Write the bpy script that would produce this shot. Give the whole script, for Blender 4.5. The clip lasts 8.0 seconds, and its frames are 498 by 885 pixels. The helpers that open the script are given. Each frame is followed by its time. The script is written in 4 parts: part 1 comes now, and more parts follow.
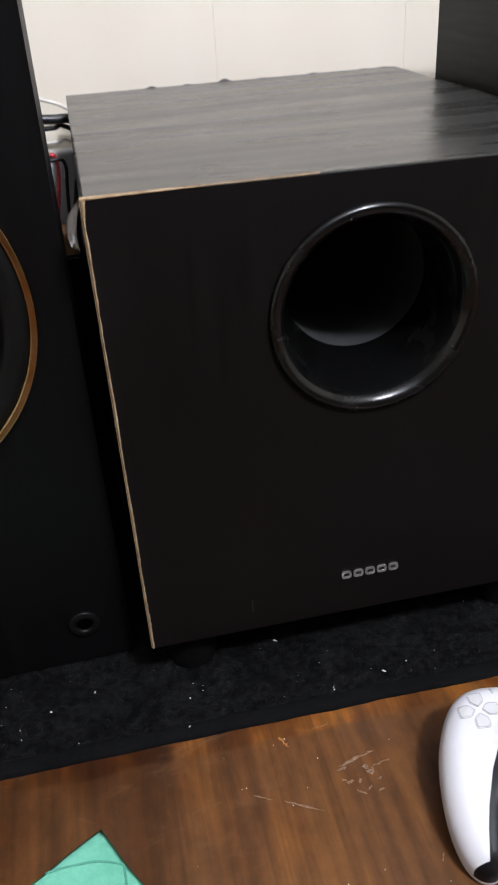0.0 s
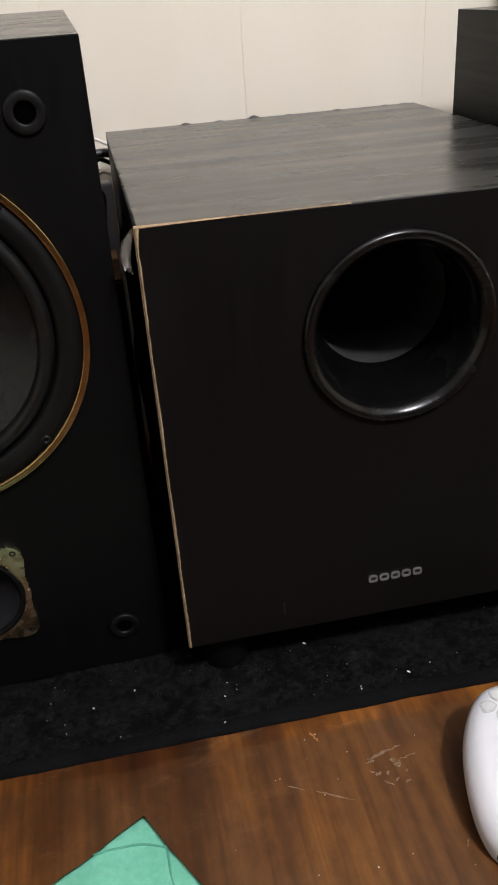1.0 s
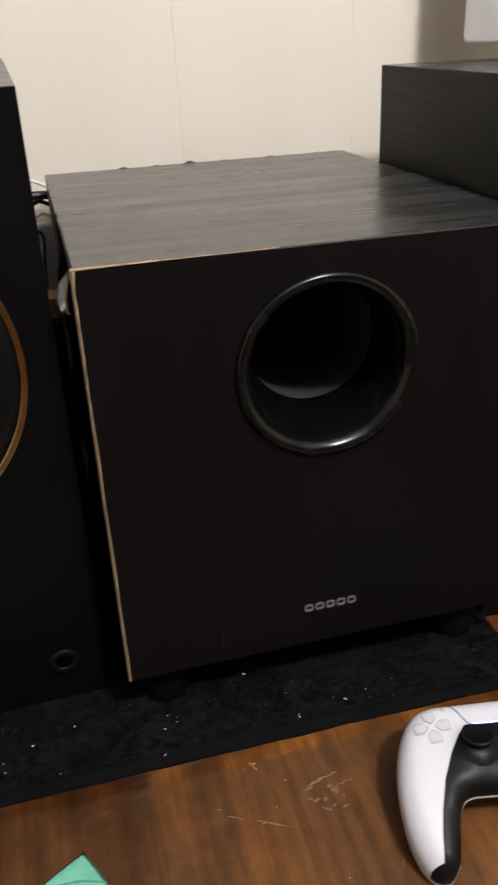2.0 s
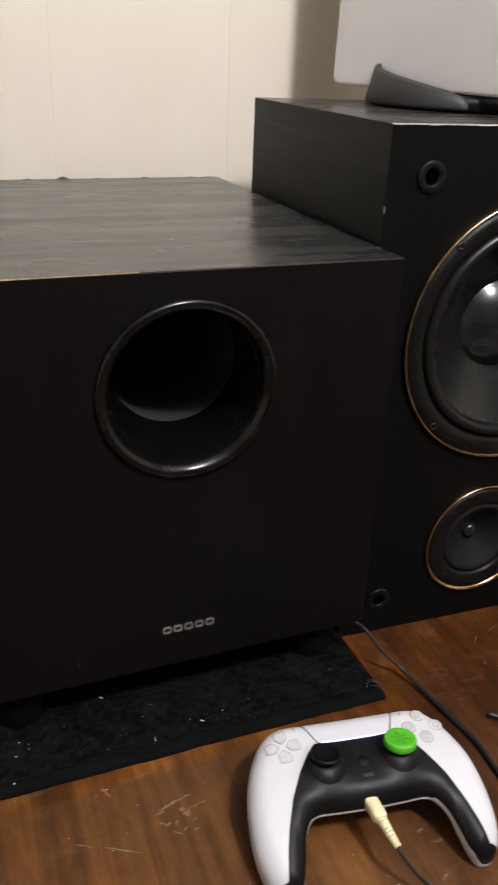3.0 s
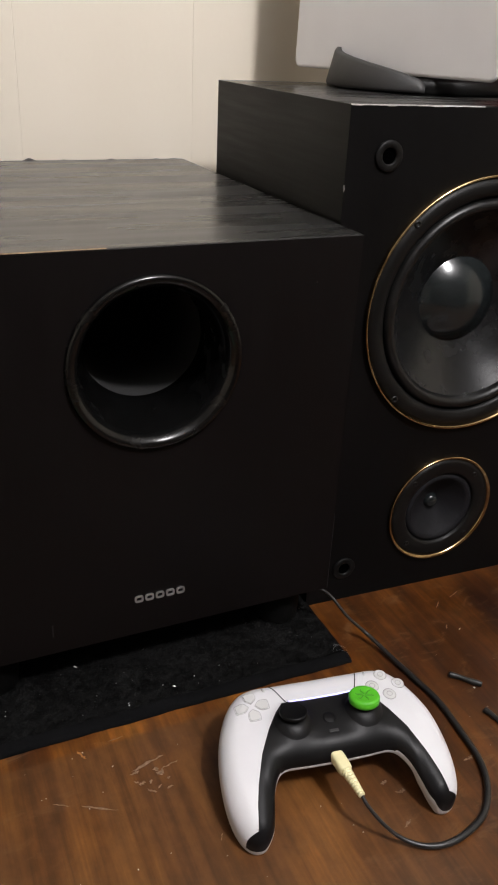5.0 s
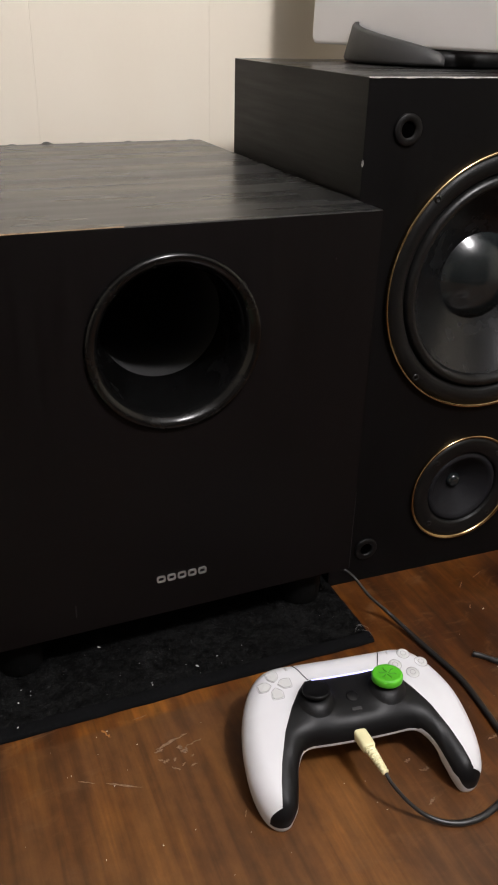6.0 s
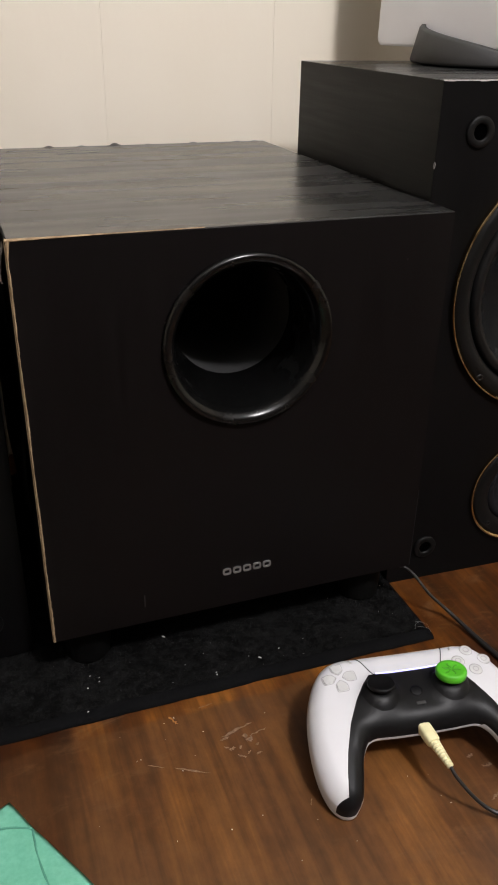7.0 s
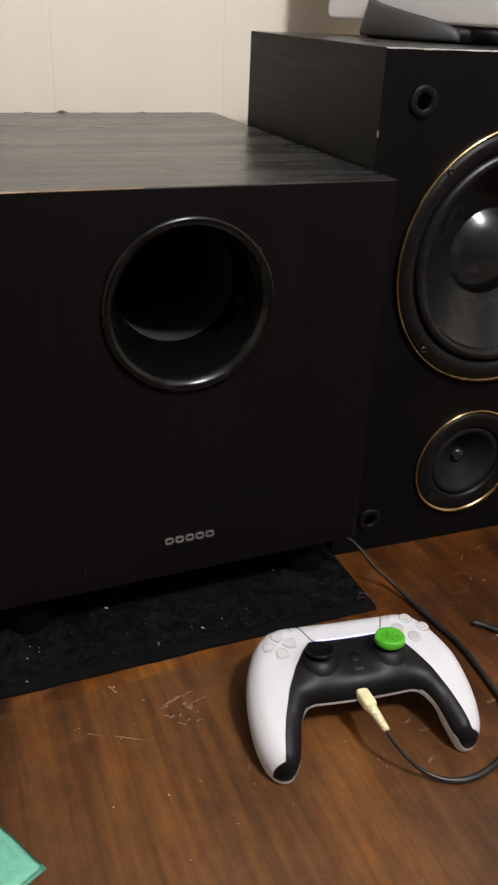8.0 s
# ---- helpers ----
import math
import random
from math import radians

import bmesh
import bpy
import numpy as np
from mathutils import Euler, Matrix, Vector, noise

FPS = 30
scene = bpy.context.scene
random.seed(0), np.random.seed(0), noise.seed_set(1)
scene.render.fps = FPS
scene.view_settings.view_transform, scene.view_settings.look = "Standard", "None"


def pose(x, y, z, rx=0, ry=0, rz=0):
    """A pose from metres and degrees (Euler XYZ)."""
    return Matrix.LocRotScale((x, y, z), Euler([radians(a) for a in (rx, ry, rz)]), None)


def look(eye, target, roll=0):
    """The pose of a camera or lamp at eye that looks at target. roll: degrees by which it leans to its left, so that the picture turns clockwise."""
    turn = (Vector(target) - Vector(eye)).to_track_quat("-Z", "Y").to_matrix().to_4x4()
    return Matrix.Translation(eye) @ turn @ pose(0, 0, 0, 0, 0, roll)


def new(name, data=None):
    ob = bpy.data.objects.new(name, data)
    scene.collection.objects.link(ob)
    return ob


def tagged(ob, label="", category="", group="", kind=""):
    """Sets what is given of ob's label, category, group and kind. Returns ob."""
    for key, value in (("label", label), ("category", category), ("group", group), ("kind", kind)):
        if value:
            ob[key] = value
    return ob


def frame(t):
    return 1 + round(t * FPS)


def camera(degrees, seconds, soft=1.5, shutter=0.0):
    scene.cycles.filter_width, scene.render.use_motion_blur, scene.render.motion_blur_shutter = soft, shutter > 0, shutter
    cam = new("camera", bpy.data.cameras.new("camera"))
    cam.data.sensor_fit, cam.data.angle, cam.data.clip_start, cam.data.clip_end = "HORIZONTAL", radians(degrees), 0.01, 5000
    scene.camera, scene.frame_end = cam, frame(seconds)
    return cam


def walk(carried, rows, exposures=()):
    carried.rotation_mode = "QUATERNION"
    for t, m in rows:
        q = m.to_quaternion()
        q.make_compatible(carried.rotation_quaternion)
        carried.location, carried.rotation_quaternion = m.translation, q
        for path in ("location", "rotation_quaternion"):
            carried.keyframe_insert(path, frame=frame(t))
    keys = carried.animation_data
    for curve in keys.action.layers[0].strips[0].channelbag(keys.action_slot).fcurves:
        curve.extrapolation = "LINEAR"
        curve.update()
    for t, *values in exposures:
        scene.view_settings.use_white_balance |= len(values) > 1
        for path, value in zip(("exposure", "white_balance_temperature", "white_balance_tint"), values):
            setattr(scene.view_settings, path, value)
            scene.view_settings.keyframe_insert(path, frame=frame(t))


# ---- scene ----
cam = camera(34.22, 8.0, soft=1.9, shutter=0.5)
# seconds, eye, yaw, pitch, lean
ROWS = [
    (0.0, 0.0032, -0.4050, 0.4437, -10.09, -31.09, -3.81),
    (0.5, 0.0002, -0.4363, 0.4638, -9.55, -29.88, -3.52),
    (1.0, -0.0165, -0.4383, 0.4537, -9.09, -29.16, -4.26),
    (1.2, -0.0175, -0.4396, 0.4551, -9.22, -28.96, -4.39),
    (2.3, -0.0097, -0.4561, 0.4637, -16.16, -26.42, -1.35),
    (2.5, -0.0071, -0.4553, 0.4662, -17.94, -26.55, -0.15),
    (3.0, 0.0035, -0.4608, 0.4669, -22.61, -25.82, 2.44),
    (3.5, 0.0060, -0.4700, 0.4689, -24.78, -25.37, 3.67),
    (4.0, -0.0039, -0.4729, 0.4662, -25.76, -25.47, 3.93),
    (4.5, -0.0027, -0.4797, 0.4662, -25.58, -25.98, 3.32),
    (6.0, -0.0016, -0.4841, 0.4588, -23.27, -27.49, 1.41),
    (6.5, -0.0104, -0.4854, 0.4570, -21.66, -27.59, 1.06),
    (7.0, -0.0285, -0.4863, 0.4623, -20.45, -27.63, 1.01),
    (7.5, -0.0204, -0.4981, 0.4586, -20.96, -27.70, 1.61),
    (8.0, -0.0155, -0.4967, 0.4481, -23.43, -28.32, 2.76),
]
EXPOSURES = [(0.0, 0.4, 5850, 10), (1.0, 0.12, 6250, 10), (2.5, 0.15, 6400, 10), (4.0, 0.0, 6500, 10), (8.0, 0.0, 6500, 10)]
walk(cam, [(t, pose(x, y, z, 90 + pitch, 0, yaw) @ pose(0, 0, 0, 0, 0, lean)) for t, x, y, z, yaw, pitch, lean in ROWS], EXPOSURES)

# ---- light: one warm-white ceiling bulb in front of and above the shelf ----
world = bpy.data.worlds.new("world")
scene.world = world
world.use_nodes = True
world.node_tree.nodes["Background"].inputs["Color"].default_value = (0.5, 0.48, 0.45, 1)
world.node_tree.nodes["Background"].inputs["Strength"].default_value = 0.012
LAMP = (0.44, -1.02, 1.6)
bulb = bpy.data.lights.new("ceiling_bulb", "POINT")
bulb.energy, bulb.color, bulb.shadow_soft_size = 90.0, (0.985, 0.955, 0.965), 0.075
new("ceiling_bulb", bulb).location = LAMP


# ---- materials ----
def surface(name, dark, light, scale=(40, 40, 40), rough=(0.4, 0.5), metal=0.0, bump=0.1, fine=300.0, coat=0.0, broad=6.0, spread=0.5, spec=0.5, depth=0.001, lo=0.35, hi=0.65, detail=6.0, relief=0.5):
    """Two-scale colour variation, uneven roughness and fine relief in object space."""
    m = bpy.data.materials.new(name)
    m.use_nodes = True
    n, l = m.node_tree.nodes, m.node_tree.links
    b = n["Principled BSDF"]
    co = n.new("ShaderNodeTexCoord")
    mp = n.new("ShaderNodeMapping")
    mp.inputs["Scale"].default_value = scale
    l.new(co.outputs["Object"], mp.inputs["Vector"])
    n1 = n.new("ShaderNodeTexNoise")
    n1.inputs["Scale"].default_value, n1.inputs["Detail"].default_value = 1.0, detail
    l.new(mp.outputs["Vector"], n1.inputs["Vector"])
    n2 = n.new("ShaderNodeTexNoise")
    n2.inputs["Scale"].default_value, n2.inputs["Detail"].default_value = broad, 4.0
    l.new(co.outputs["Object"], n2.inputs["Vector"])
    mixf = n.new("ShaderNodeMix")
    mixf.inputs[0].default_value = spread
    l.new(n1.outputs["Fac"], mixf.inputs[2])
    l.new(n2.outputs["Fac"], mixf.inputs[3])
    ramp = n.new("ShaderNodeValToRGB")
    ramp.color_ramp.elements[0].position, ramp.color_ramp.elements[1].position = lo, hi
    ramp.color_ramp.elements[0].color, ramp.color_ramp.elements[1].color = (*dark, 1), (*light, 1)
    l.new(mixf.outputs[0], ramp.inputs["Fac"])
    l.new(ramp.outputs["Color"], b.inputs["Base Color"])
    rr = n.new("ShaderNodeMapRange")
    rr.inputs["From Min"].default_value, rr.inputs["From Max"].default_value = 0.3, 0.7
    rr.inputs["To Min"].default_value, rr.inputs["To Max"].default_value = rough
    l.new(n1.outputs["Fac"], rr.inputs["Value"])
    l.new(rr.outputs["Result"], b.inputs["Roughness"])
    n3 = n.new("ShaderNodeTexNoise")
    n3.inputs["Scale"].default_value, n3.inputs["Detail"].default_value = fine, 3.0
    l.new(co.outputs["Object"], n3.inputs["Vector"])
    both = n.new("ShaderNodeMix")
    both.inputs[0].default_value = relief
    l.new(n1.outputs["Fac"], both.inputs[2])
    l.new(n3.outputs["Fac"], both.inputs[3])
    bp = n.new("ShaderNodeBump")
    bp.inputs["Strength"].default_value, bp.inputs["Distance"].default_value = bump, depth
    l.new(both.outputs[0], bp.inputs["Height"])
    l.new(bp.outputs["Normal"], b.inputs["Normal"])
    b.inputs["Metallic"].default_value = metal
    b.inputs["Coat Weight"].default_value = coat
    b.inputs["Coat Roughness"].default_value = 0.15
    b.inputs["Specular IOR Level"].default_value = spec
    return m


def grey(v):
    return (v, v, v)


WALL = surface("cream_wall_paint", (0.755, 0.69, 0.57), (0.785, 0.725, 0.61), (14, 14, 5), (0.45, 0.6), bump=0.12, fine=180, broad=3)
CEILING = surface("ceiling_paint", grey(0.72), grey(0.8), (12, 12, 12), (0.8, 0.9), bump=0.1)
DARK_WALL = surface("unseen_dark_wall", (0.05, 0.033, 0.02), (0.09, 0.06, 0.04), (40, 40, 3), (0.5, 0.7))
FLOOR = surface("floor_lino", (0.05, 0.035, 0.025), (0.08, 0.055, 0.04), (6, 6, 6), (0.4, 0.6))
# cabinet vinyl for the tops; its paler base paints in the wall's grazing sheen
VINYL_TOP_SHEEN = surface("black_woodgrain_vinyl_sheen", (0.008, 0.0082, 0.0082), (0.024, 0.0242, 0.024), (5, 42, 42), (0.22, 0.32), bump=0.13, fine=240, broad=12, spread=0.4, depth=0.0013, detail=3.0, relief=0.15, lo=0.32, hi=0.68)
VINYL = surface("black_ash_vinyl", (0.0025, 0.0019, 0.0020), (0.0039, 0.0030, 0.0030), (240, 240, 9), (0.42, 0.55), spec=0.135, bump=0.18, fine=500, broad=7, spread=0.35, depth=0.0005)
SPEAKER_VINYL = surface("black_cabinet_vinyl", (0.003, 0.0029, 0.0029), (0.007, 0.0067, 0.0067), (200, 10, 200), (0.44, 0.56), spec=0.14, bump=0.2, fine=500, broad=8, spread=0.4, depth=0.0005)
BAFFLE = surface("black_baffle_vinyl", (0.0017, 0.0016, 0.0017), (0.0032, 0.0030, 0.0032), (220, 220, 12), (0.42, 0.56), spec=0.11, bump=0.15, fine=600, broad=8, depth=0.0004)
FIBREBOARD = surface("raw_fibreboard", (0.17, 0.105, 0.055), (0.40, 0.29, 0.17), (300, 300, 90), (0.8, 0.95), bump=0.7, fine=900, broad=60)
PAPER = surface("torn_backing_paper", (0.22, 0.20, 0.18), (0.62, 0.60, 0.58), (150, 150, 90), (0.6, 0.9), bump=0.4)
GLOSS_BLACK = surface("gloss_black_plastic", grey(0.002), grey(0.004), (60, 60, 60), (0.10, 0.34), spec=0.36, bump=0.1, fine=700)
TUBE_GREY = surface("port_tube_plastic", grey(0.034), grey(0.048), (30, 30, 30), (0.6, 0.75), spec=0.15, bump=0.1)
# grey of the rub marks and of the highlight painted on one edge
SCUFF_AND_GLINT_GREY = surface("grey_rub_and_glint", grey(0.006), grey(0.016), (900, 900, 200), (0.6, 0.8))
RUBBER = surface("black_rubber", grey(0.0025), grey(0.005), (80, 80, 80), (0.5, 0.6), spec=0.08, bump=0.1)
MATT_BLACK = surface("matt_black_plastic", grey(0.0025), grey(0.0045), (90, 90, 90), (0.4, 0.52), spec=0.2, bump=0.15, fine=900)
CONE = surface("coated_cone_paper", (0.005, 0.0053, 0.0058), (0.009, 0.0094, 0.0102), (50, 50, 50), (0.22, 0.3), spec=0.32, bump=0.12, fine=500)
CAP = surface("glossy_dust_cap", (0.007, 0.009, 0.01), (0.014, 0.018, 0.019), (70, 70, 70), (0.17, 0.27), bump=0.1, fine=300)
MESH_CONE = surface("woven_tweeter_cone", (0.006, 0.006, 0.007), (0.010, 0.010, 0.012), (700, 700, 700), (0.5, 0.7), spec=0.12, bump=0.4, fine=1500)
GOLD = surface("gold_trim_ring", (0.38, 0.25, 0.11), (0.56, 0.41, 0.22), (90, 90, 90), (0.14, 0.26), metal=1.0, bump=0.05)
SILVER = surface("silver_badge_metal", grey(0.55), grey(0.75), (300, 300, 300), (0.28, 0.4), metal=0.9, bump=0.1)
STEEL = surface("stained_steel_flange", (0.36, 0.29, 0.18), (0.72, 0.64, 0.47), (120, 120, 120), (0.18, 0.36), metal=1.0, bump=0.3)
SURROUND = surface("satin_rubber_surround", grey(0.004), grey(0.007), (120, 120, 120), (0.3, 0.42), spec=0.3, bump=0.15)
SCREW = surface("black_oxide_screw", grey(0.012), grey(0.03), (400, 400, 400), (0.3, 0.4), metal=0.8)
WHITE_PLASTIC = surface("white_plastic", (0.57, 0.57, 0.595), (0.62, 0.62, 0.645), (40, 40, 40), (0.36, 0.46), bump=0.05, fine=1500, depth=0.0003)
CONSOLE_WHITE = surface("console_white_plastic", (0.75, 0.75, 0.765), (0.79, 0.79, 0.805), (20, 20, 20), (0.4, 0.5), bump=0.05, fine=1500, depth=0.0003)
RED_PLASTIC = surface("dark_red_plastic", (0.20, 0.006, 0.012), (0.28, 0.01, 0.018), (20, 20, 20), (0.35, 0.45), bump=0.05)
BLACK_PLASTIC = surface("soft_black_plastic", (0.0022, 0.0022, 0.0026), (0.0036, 0.0036, 0.0042), (60, 60, 60), (0.42, 0.50), spec=0.22, bump=0.08, fine=1800, depth=0.0003)
STAND_GREY = surface("dark_grey_stand_plastic", grey(0.022), grey(0.032), (70, 70, 70), (0.55, 0.68), bump=0.1, fine=900)
BUTTON = surface("clear_grey_button", grey(0.53), grey(0.6), (90, 90, 90), (0.12, 0.2), coat=0.6)
MARK = surface("grey_button_mark", grey(0.25), grey(0.33), (90, 90, 90), (0.3, 0.4))
GREEN = surface("green_silicone", (0.06, 0.36, 0.012), (0.09, 0.45, 0.02), (120, 120, 120), (0.45, 0.55), bump=0.15)
GREEN_DARK = surface("green_silicone_recess", (0.035, 0.22, 0.009), (0.05, 0.28, 0.012), (120, 120, 120), (0.5, 0.6))
CREAM = surface("yellowed_cream_plastic", (0.62, 0.57, 0.31), (0.74, 0.69, 0.42), (90, 90, 90), (0.4, 0.5), bump=0.1)
CABLE = surface("black_cable_jacket", grey(0.008), grey(0.014), (200, 200, 200), (0.34, 0.46), bump=0.15)
WIRE_WHITE = surface("white_wire_jacket", (0.6, 0.56, 0.5), (0.72, 0.68, 0.62), (200, 200, 200), (0.4, 0.5))
WIRE_RED = surface("red_wire_jacket", (0.4, 0.03, 0.03), (0.55, 0.05, 0.05), (200, 200, 200), (0.4, 0.5))
STRIP_GREY = surface("grey_plastic_box", grey(0.34), grey(0.42), (60, 60, 60), (0.4, 0.5))
BROWN_WOOD = surface("raw_brown_wood", (0.16, 0.075, 0.03), (0.28, 0.15, 0.07), (20, 200, 200), (0.6, 0.75), bump=0.4)
MAT_PILE = surface("black_mat_pile", grey(0.0003), grey(0.0080), (190, 190, 190), (0.85, 0.95), bump=1.0, fine=600, broad=70, spread=0.45, depth=0.006, spec=0.1, detail=5.0, relief=0.35, lo=0.42, hi=0.64)
MAT_HEM = surface("charcoal_mat_binding", (0.0022, 0.0022, 0.0024), (0.0055, 0.0055, 0.006), (500, 120, 500), (0.85, 0.95), bump=0.7, fine=1200, broad=20, spec=0.05)
LINT = surface("pale_lint", grey(0.45), grey(0.7), (300, 300, 300), (0.7, 0.9))
CLOTH = surface("teal_microfibre", (0.12, 0.38, 0.26), (0.18, 0.48, 0.345), (260, 260, 260), (0.8, 0.95), bump=0.6, fine=1500, broad=18, depth=0.0008, spec=0.2)
CLOTH_HEM = surface("teal_hem_stitching", (0.06, 0.23, 0.16), (0.10, 0.31, 0.22), (400, 400, 400), (0.8, 0.95), bump=0.5, spec=0.2)
SCRATCH = surface("scuffed_varnish", (0.085, 0.045, 0.022), (0.25, 0.17, 0.115), (500, 500, 500), (0.5, 0.8), bump=0.4)
ORANGE_SCUFF = surface("bared_wood_spot", (0.25, 0.1, 0.03), (0.36, 0.17, 0.05), (400, 400, 400), (0.5, 0.7))
GLOW = bpy.data.materials.new("light_bar_glow")
GLOW.use_nodes = True
GLOW.node_tree.nodes["Principled BSDF"].inputs["Base Color"].default_value = (0.6, 0.6, 0.7, 1)
GLOW.node_tree.nodes["Principled BSDF"].inputs["Emission Color"].default_value = (0.42, 0.38, 1.0, 1)
GLOW.node_tree.nodes["Principled BSDF"].inputs["Emission Strength"].default_value = 1.3


def varnished_wood():
    """Brown varnished table wood: grain along y, wide colour bands, stains and worn gloss."""
    m = bpy.data.materials.new("varnished_brown_wood")
    m.use_nodes = True
    n, l = m.node_tree.nodes, m.node_tree.links
    b = n["Principled BSDF"]
    co = n.new("ShaderNodeTexCoord")

    def noise_at(scale, detail=5.0, distort=0.0, rough=0.55):
        mp = n.new("ShaderNodeMapping")
        mp.inputs["Scale"].default_value = scale
        mp.inputs["Rotation"].default_value = (0, 0, radians(4))
        l.new(co.outputs["Object"], mp.inputs["Vector"])
        t = n.new("ShaderNodeTexNoise")
        t.inputs["Scale"].default_value, t.inputs["Detail"].default_value = 1.0, detail
        t.inputs["Distortion"].default_value, t.inputs["Roughness"].default_value = distort, rough
        l.new(mp.outputs["Vector"], t.inputs["Vector"])
        return t.outputs["Fac"]

    def ramp(fac, stops):
        r = n.new("ShaderNodeValToRGB")
        r.color_ramp.elements[0].position, r.color_ramp.elements[0].color = stops[0][0], (*stops[0][1], 1)
        r.color_ramp.elements[1].position, r.color_ramp.elements[1].color = stops[-1][0], (*stops[-1][1], 1)
        for at, c in stops[1:-1]:
            r.color_ramp.elements.new(at).color = (*c, 1)
        l.new(fac, r.inputs["Fac"])
        return r.outputs["Color"]

    def mix(kind, fac, a, c):
        x = n.new("ShaderNodeMix")
        x.data_type, x.blend_type = "RGBA", kind
        if isinstance(fac, float):
            x.inputs[0].default_value = fac
        else:
            l.new(fac, x.inputs[0])
        l.new(a, x.inputs[6])
        l.new(c, x.inputs[7])
        return x.outputs[2]

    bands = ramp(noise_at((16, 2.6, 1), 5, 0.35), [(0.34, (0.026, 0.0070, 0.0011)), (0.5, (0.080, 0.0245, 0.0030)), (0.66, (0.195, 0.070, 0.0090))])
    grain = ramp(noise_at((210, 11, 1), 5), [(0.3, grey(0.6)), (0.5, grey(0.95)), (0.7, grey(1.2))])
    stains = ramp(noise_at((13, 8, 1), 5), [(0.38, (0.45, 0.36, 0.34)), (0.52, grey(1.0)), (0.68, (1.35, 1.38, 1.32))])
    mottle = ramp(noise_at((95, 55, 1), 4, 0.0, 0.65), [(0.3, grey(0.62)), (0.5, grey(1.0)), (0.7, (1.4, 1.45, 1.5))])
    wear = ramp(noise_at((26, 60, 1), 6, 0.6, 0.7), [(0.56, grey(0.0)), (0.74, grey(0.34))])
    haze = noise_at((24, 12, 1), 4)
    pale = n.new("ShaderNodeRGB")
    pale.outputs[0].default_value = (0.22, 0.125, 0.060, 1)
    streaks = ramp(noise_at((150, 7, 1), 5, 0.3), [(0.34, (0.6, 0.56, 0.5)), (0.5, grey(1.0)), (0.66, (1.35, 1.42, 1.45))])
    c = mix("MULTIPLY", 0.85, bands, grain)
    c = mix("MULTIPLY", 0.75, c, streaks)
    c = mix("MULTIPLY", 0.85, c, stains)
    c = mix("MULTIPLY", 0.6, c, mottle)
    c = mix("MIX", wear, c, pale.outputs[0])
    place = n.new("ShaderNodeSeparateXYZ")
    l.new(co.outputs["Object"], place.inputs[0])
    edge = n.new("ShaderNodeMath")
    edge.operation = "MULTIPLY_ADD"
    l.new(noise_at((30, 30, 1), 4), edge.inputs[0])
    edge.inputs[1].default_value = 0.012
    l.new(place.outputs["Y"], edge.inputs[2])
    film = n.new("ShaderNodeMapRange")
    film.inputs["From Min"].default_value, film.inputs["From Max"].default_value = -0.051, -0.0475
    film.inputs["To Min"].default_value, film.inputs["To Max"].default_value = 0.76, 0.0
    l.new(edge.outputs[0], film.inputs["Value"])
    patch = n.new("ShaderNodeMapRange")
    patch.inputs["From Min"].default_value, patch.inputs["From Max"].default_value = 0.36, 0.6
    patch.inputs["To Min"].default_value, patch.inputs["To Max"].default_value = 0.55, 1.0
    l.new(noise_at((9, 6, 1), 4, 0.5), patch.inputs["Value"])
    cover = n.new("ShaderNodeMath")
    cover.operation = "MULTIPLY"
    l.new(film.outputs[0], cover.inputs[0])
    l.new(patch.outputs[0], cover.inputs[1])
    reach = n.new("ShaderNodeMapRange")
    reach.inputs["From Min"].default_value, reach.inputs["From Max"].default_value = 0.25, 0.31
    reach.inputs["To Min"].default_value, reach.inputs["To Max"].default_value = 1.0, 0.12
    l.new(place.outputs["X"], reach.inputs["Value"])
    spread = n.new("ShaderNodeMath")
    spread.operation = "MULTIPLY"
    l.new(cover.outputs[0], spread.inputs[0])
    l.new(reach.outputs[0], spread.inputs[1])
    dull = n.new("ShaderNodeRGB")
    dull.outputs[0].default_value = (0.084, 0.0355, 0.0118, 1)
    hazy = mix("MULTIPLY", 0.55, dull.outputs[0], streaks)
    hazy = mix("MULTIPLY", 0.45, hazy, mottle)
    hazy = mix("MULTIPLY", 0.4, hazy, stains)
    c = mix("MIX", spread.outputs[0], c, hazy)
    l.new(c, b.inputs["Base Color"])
    rr = n.new("ShaderNodeMapRange")
    rr.inputs["From Min"].default_value, rr.inputs["From Max"].default_value = 0.3, 0.7
    rr.inputs["To Min"].default_value, rr.inputs["To Max"].default_value = 0.32, 0.52
    l.new(haze, rr.inputs["Value"])
    l.new(rr.outputs["Result"], b.inputs["Roughness"])
    bp = n.new("ShaderNodeBump")
    bp.inputs["Strength"].default_value, bp.inputs["Distance"].default_value = 0.16, 0.0006
    l.new(noise_at((160, 12, 1), 6), bp.inputs["Height"])
    l.new(bp.outputs["Normal"], b.inputs["Normal"])
    b.inputs["Coat Weight"].default_value, b.inputs["Coat Roughness"].default_value = 0.15, 0.25
    b.inputs["Specular IOR Level"].default_value = 0.35
    return m


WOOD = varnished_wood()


# ---- building helpers ----
def thing(name, m, label, category, group=""):
    ob = new(name)
    ob.matrix_basis = m
    ob.empty_display_size = 0.02
    return tagged(ob, label, category, group)


def part(name, bm, material, parent=None, label="", smooth=False, kind=""):
    me = bpy.data.meshes.new(name)
    bm.to_mesh(me)
    bm.free()
    me.materials.append(material)
    if smooth:
        me.shade_smooth()
    ob = new(name, me)
    ob.parent = parent
    return tagged(ob, label, kind=kind)


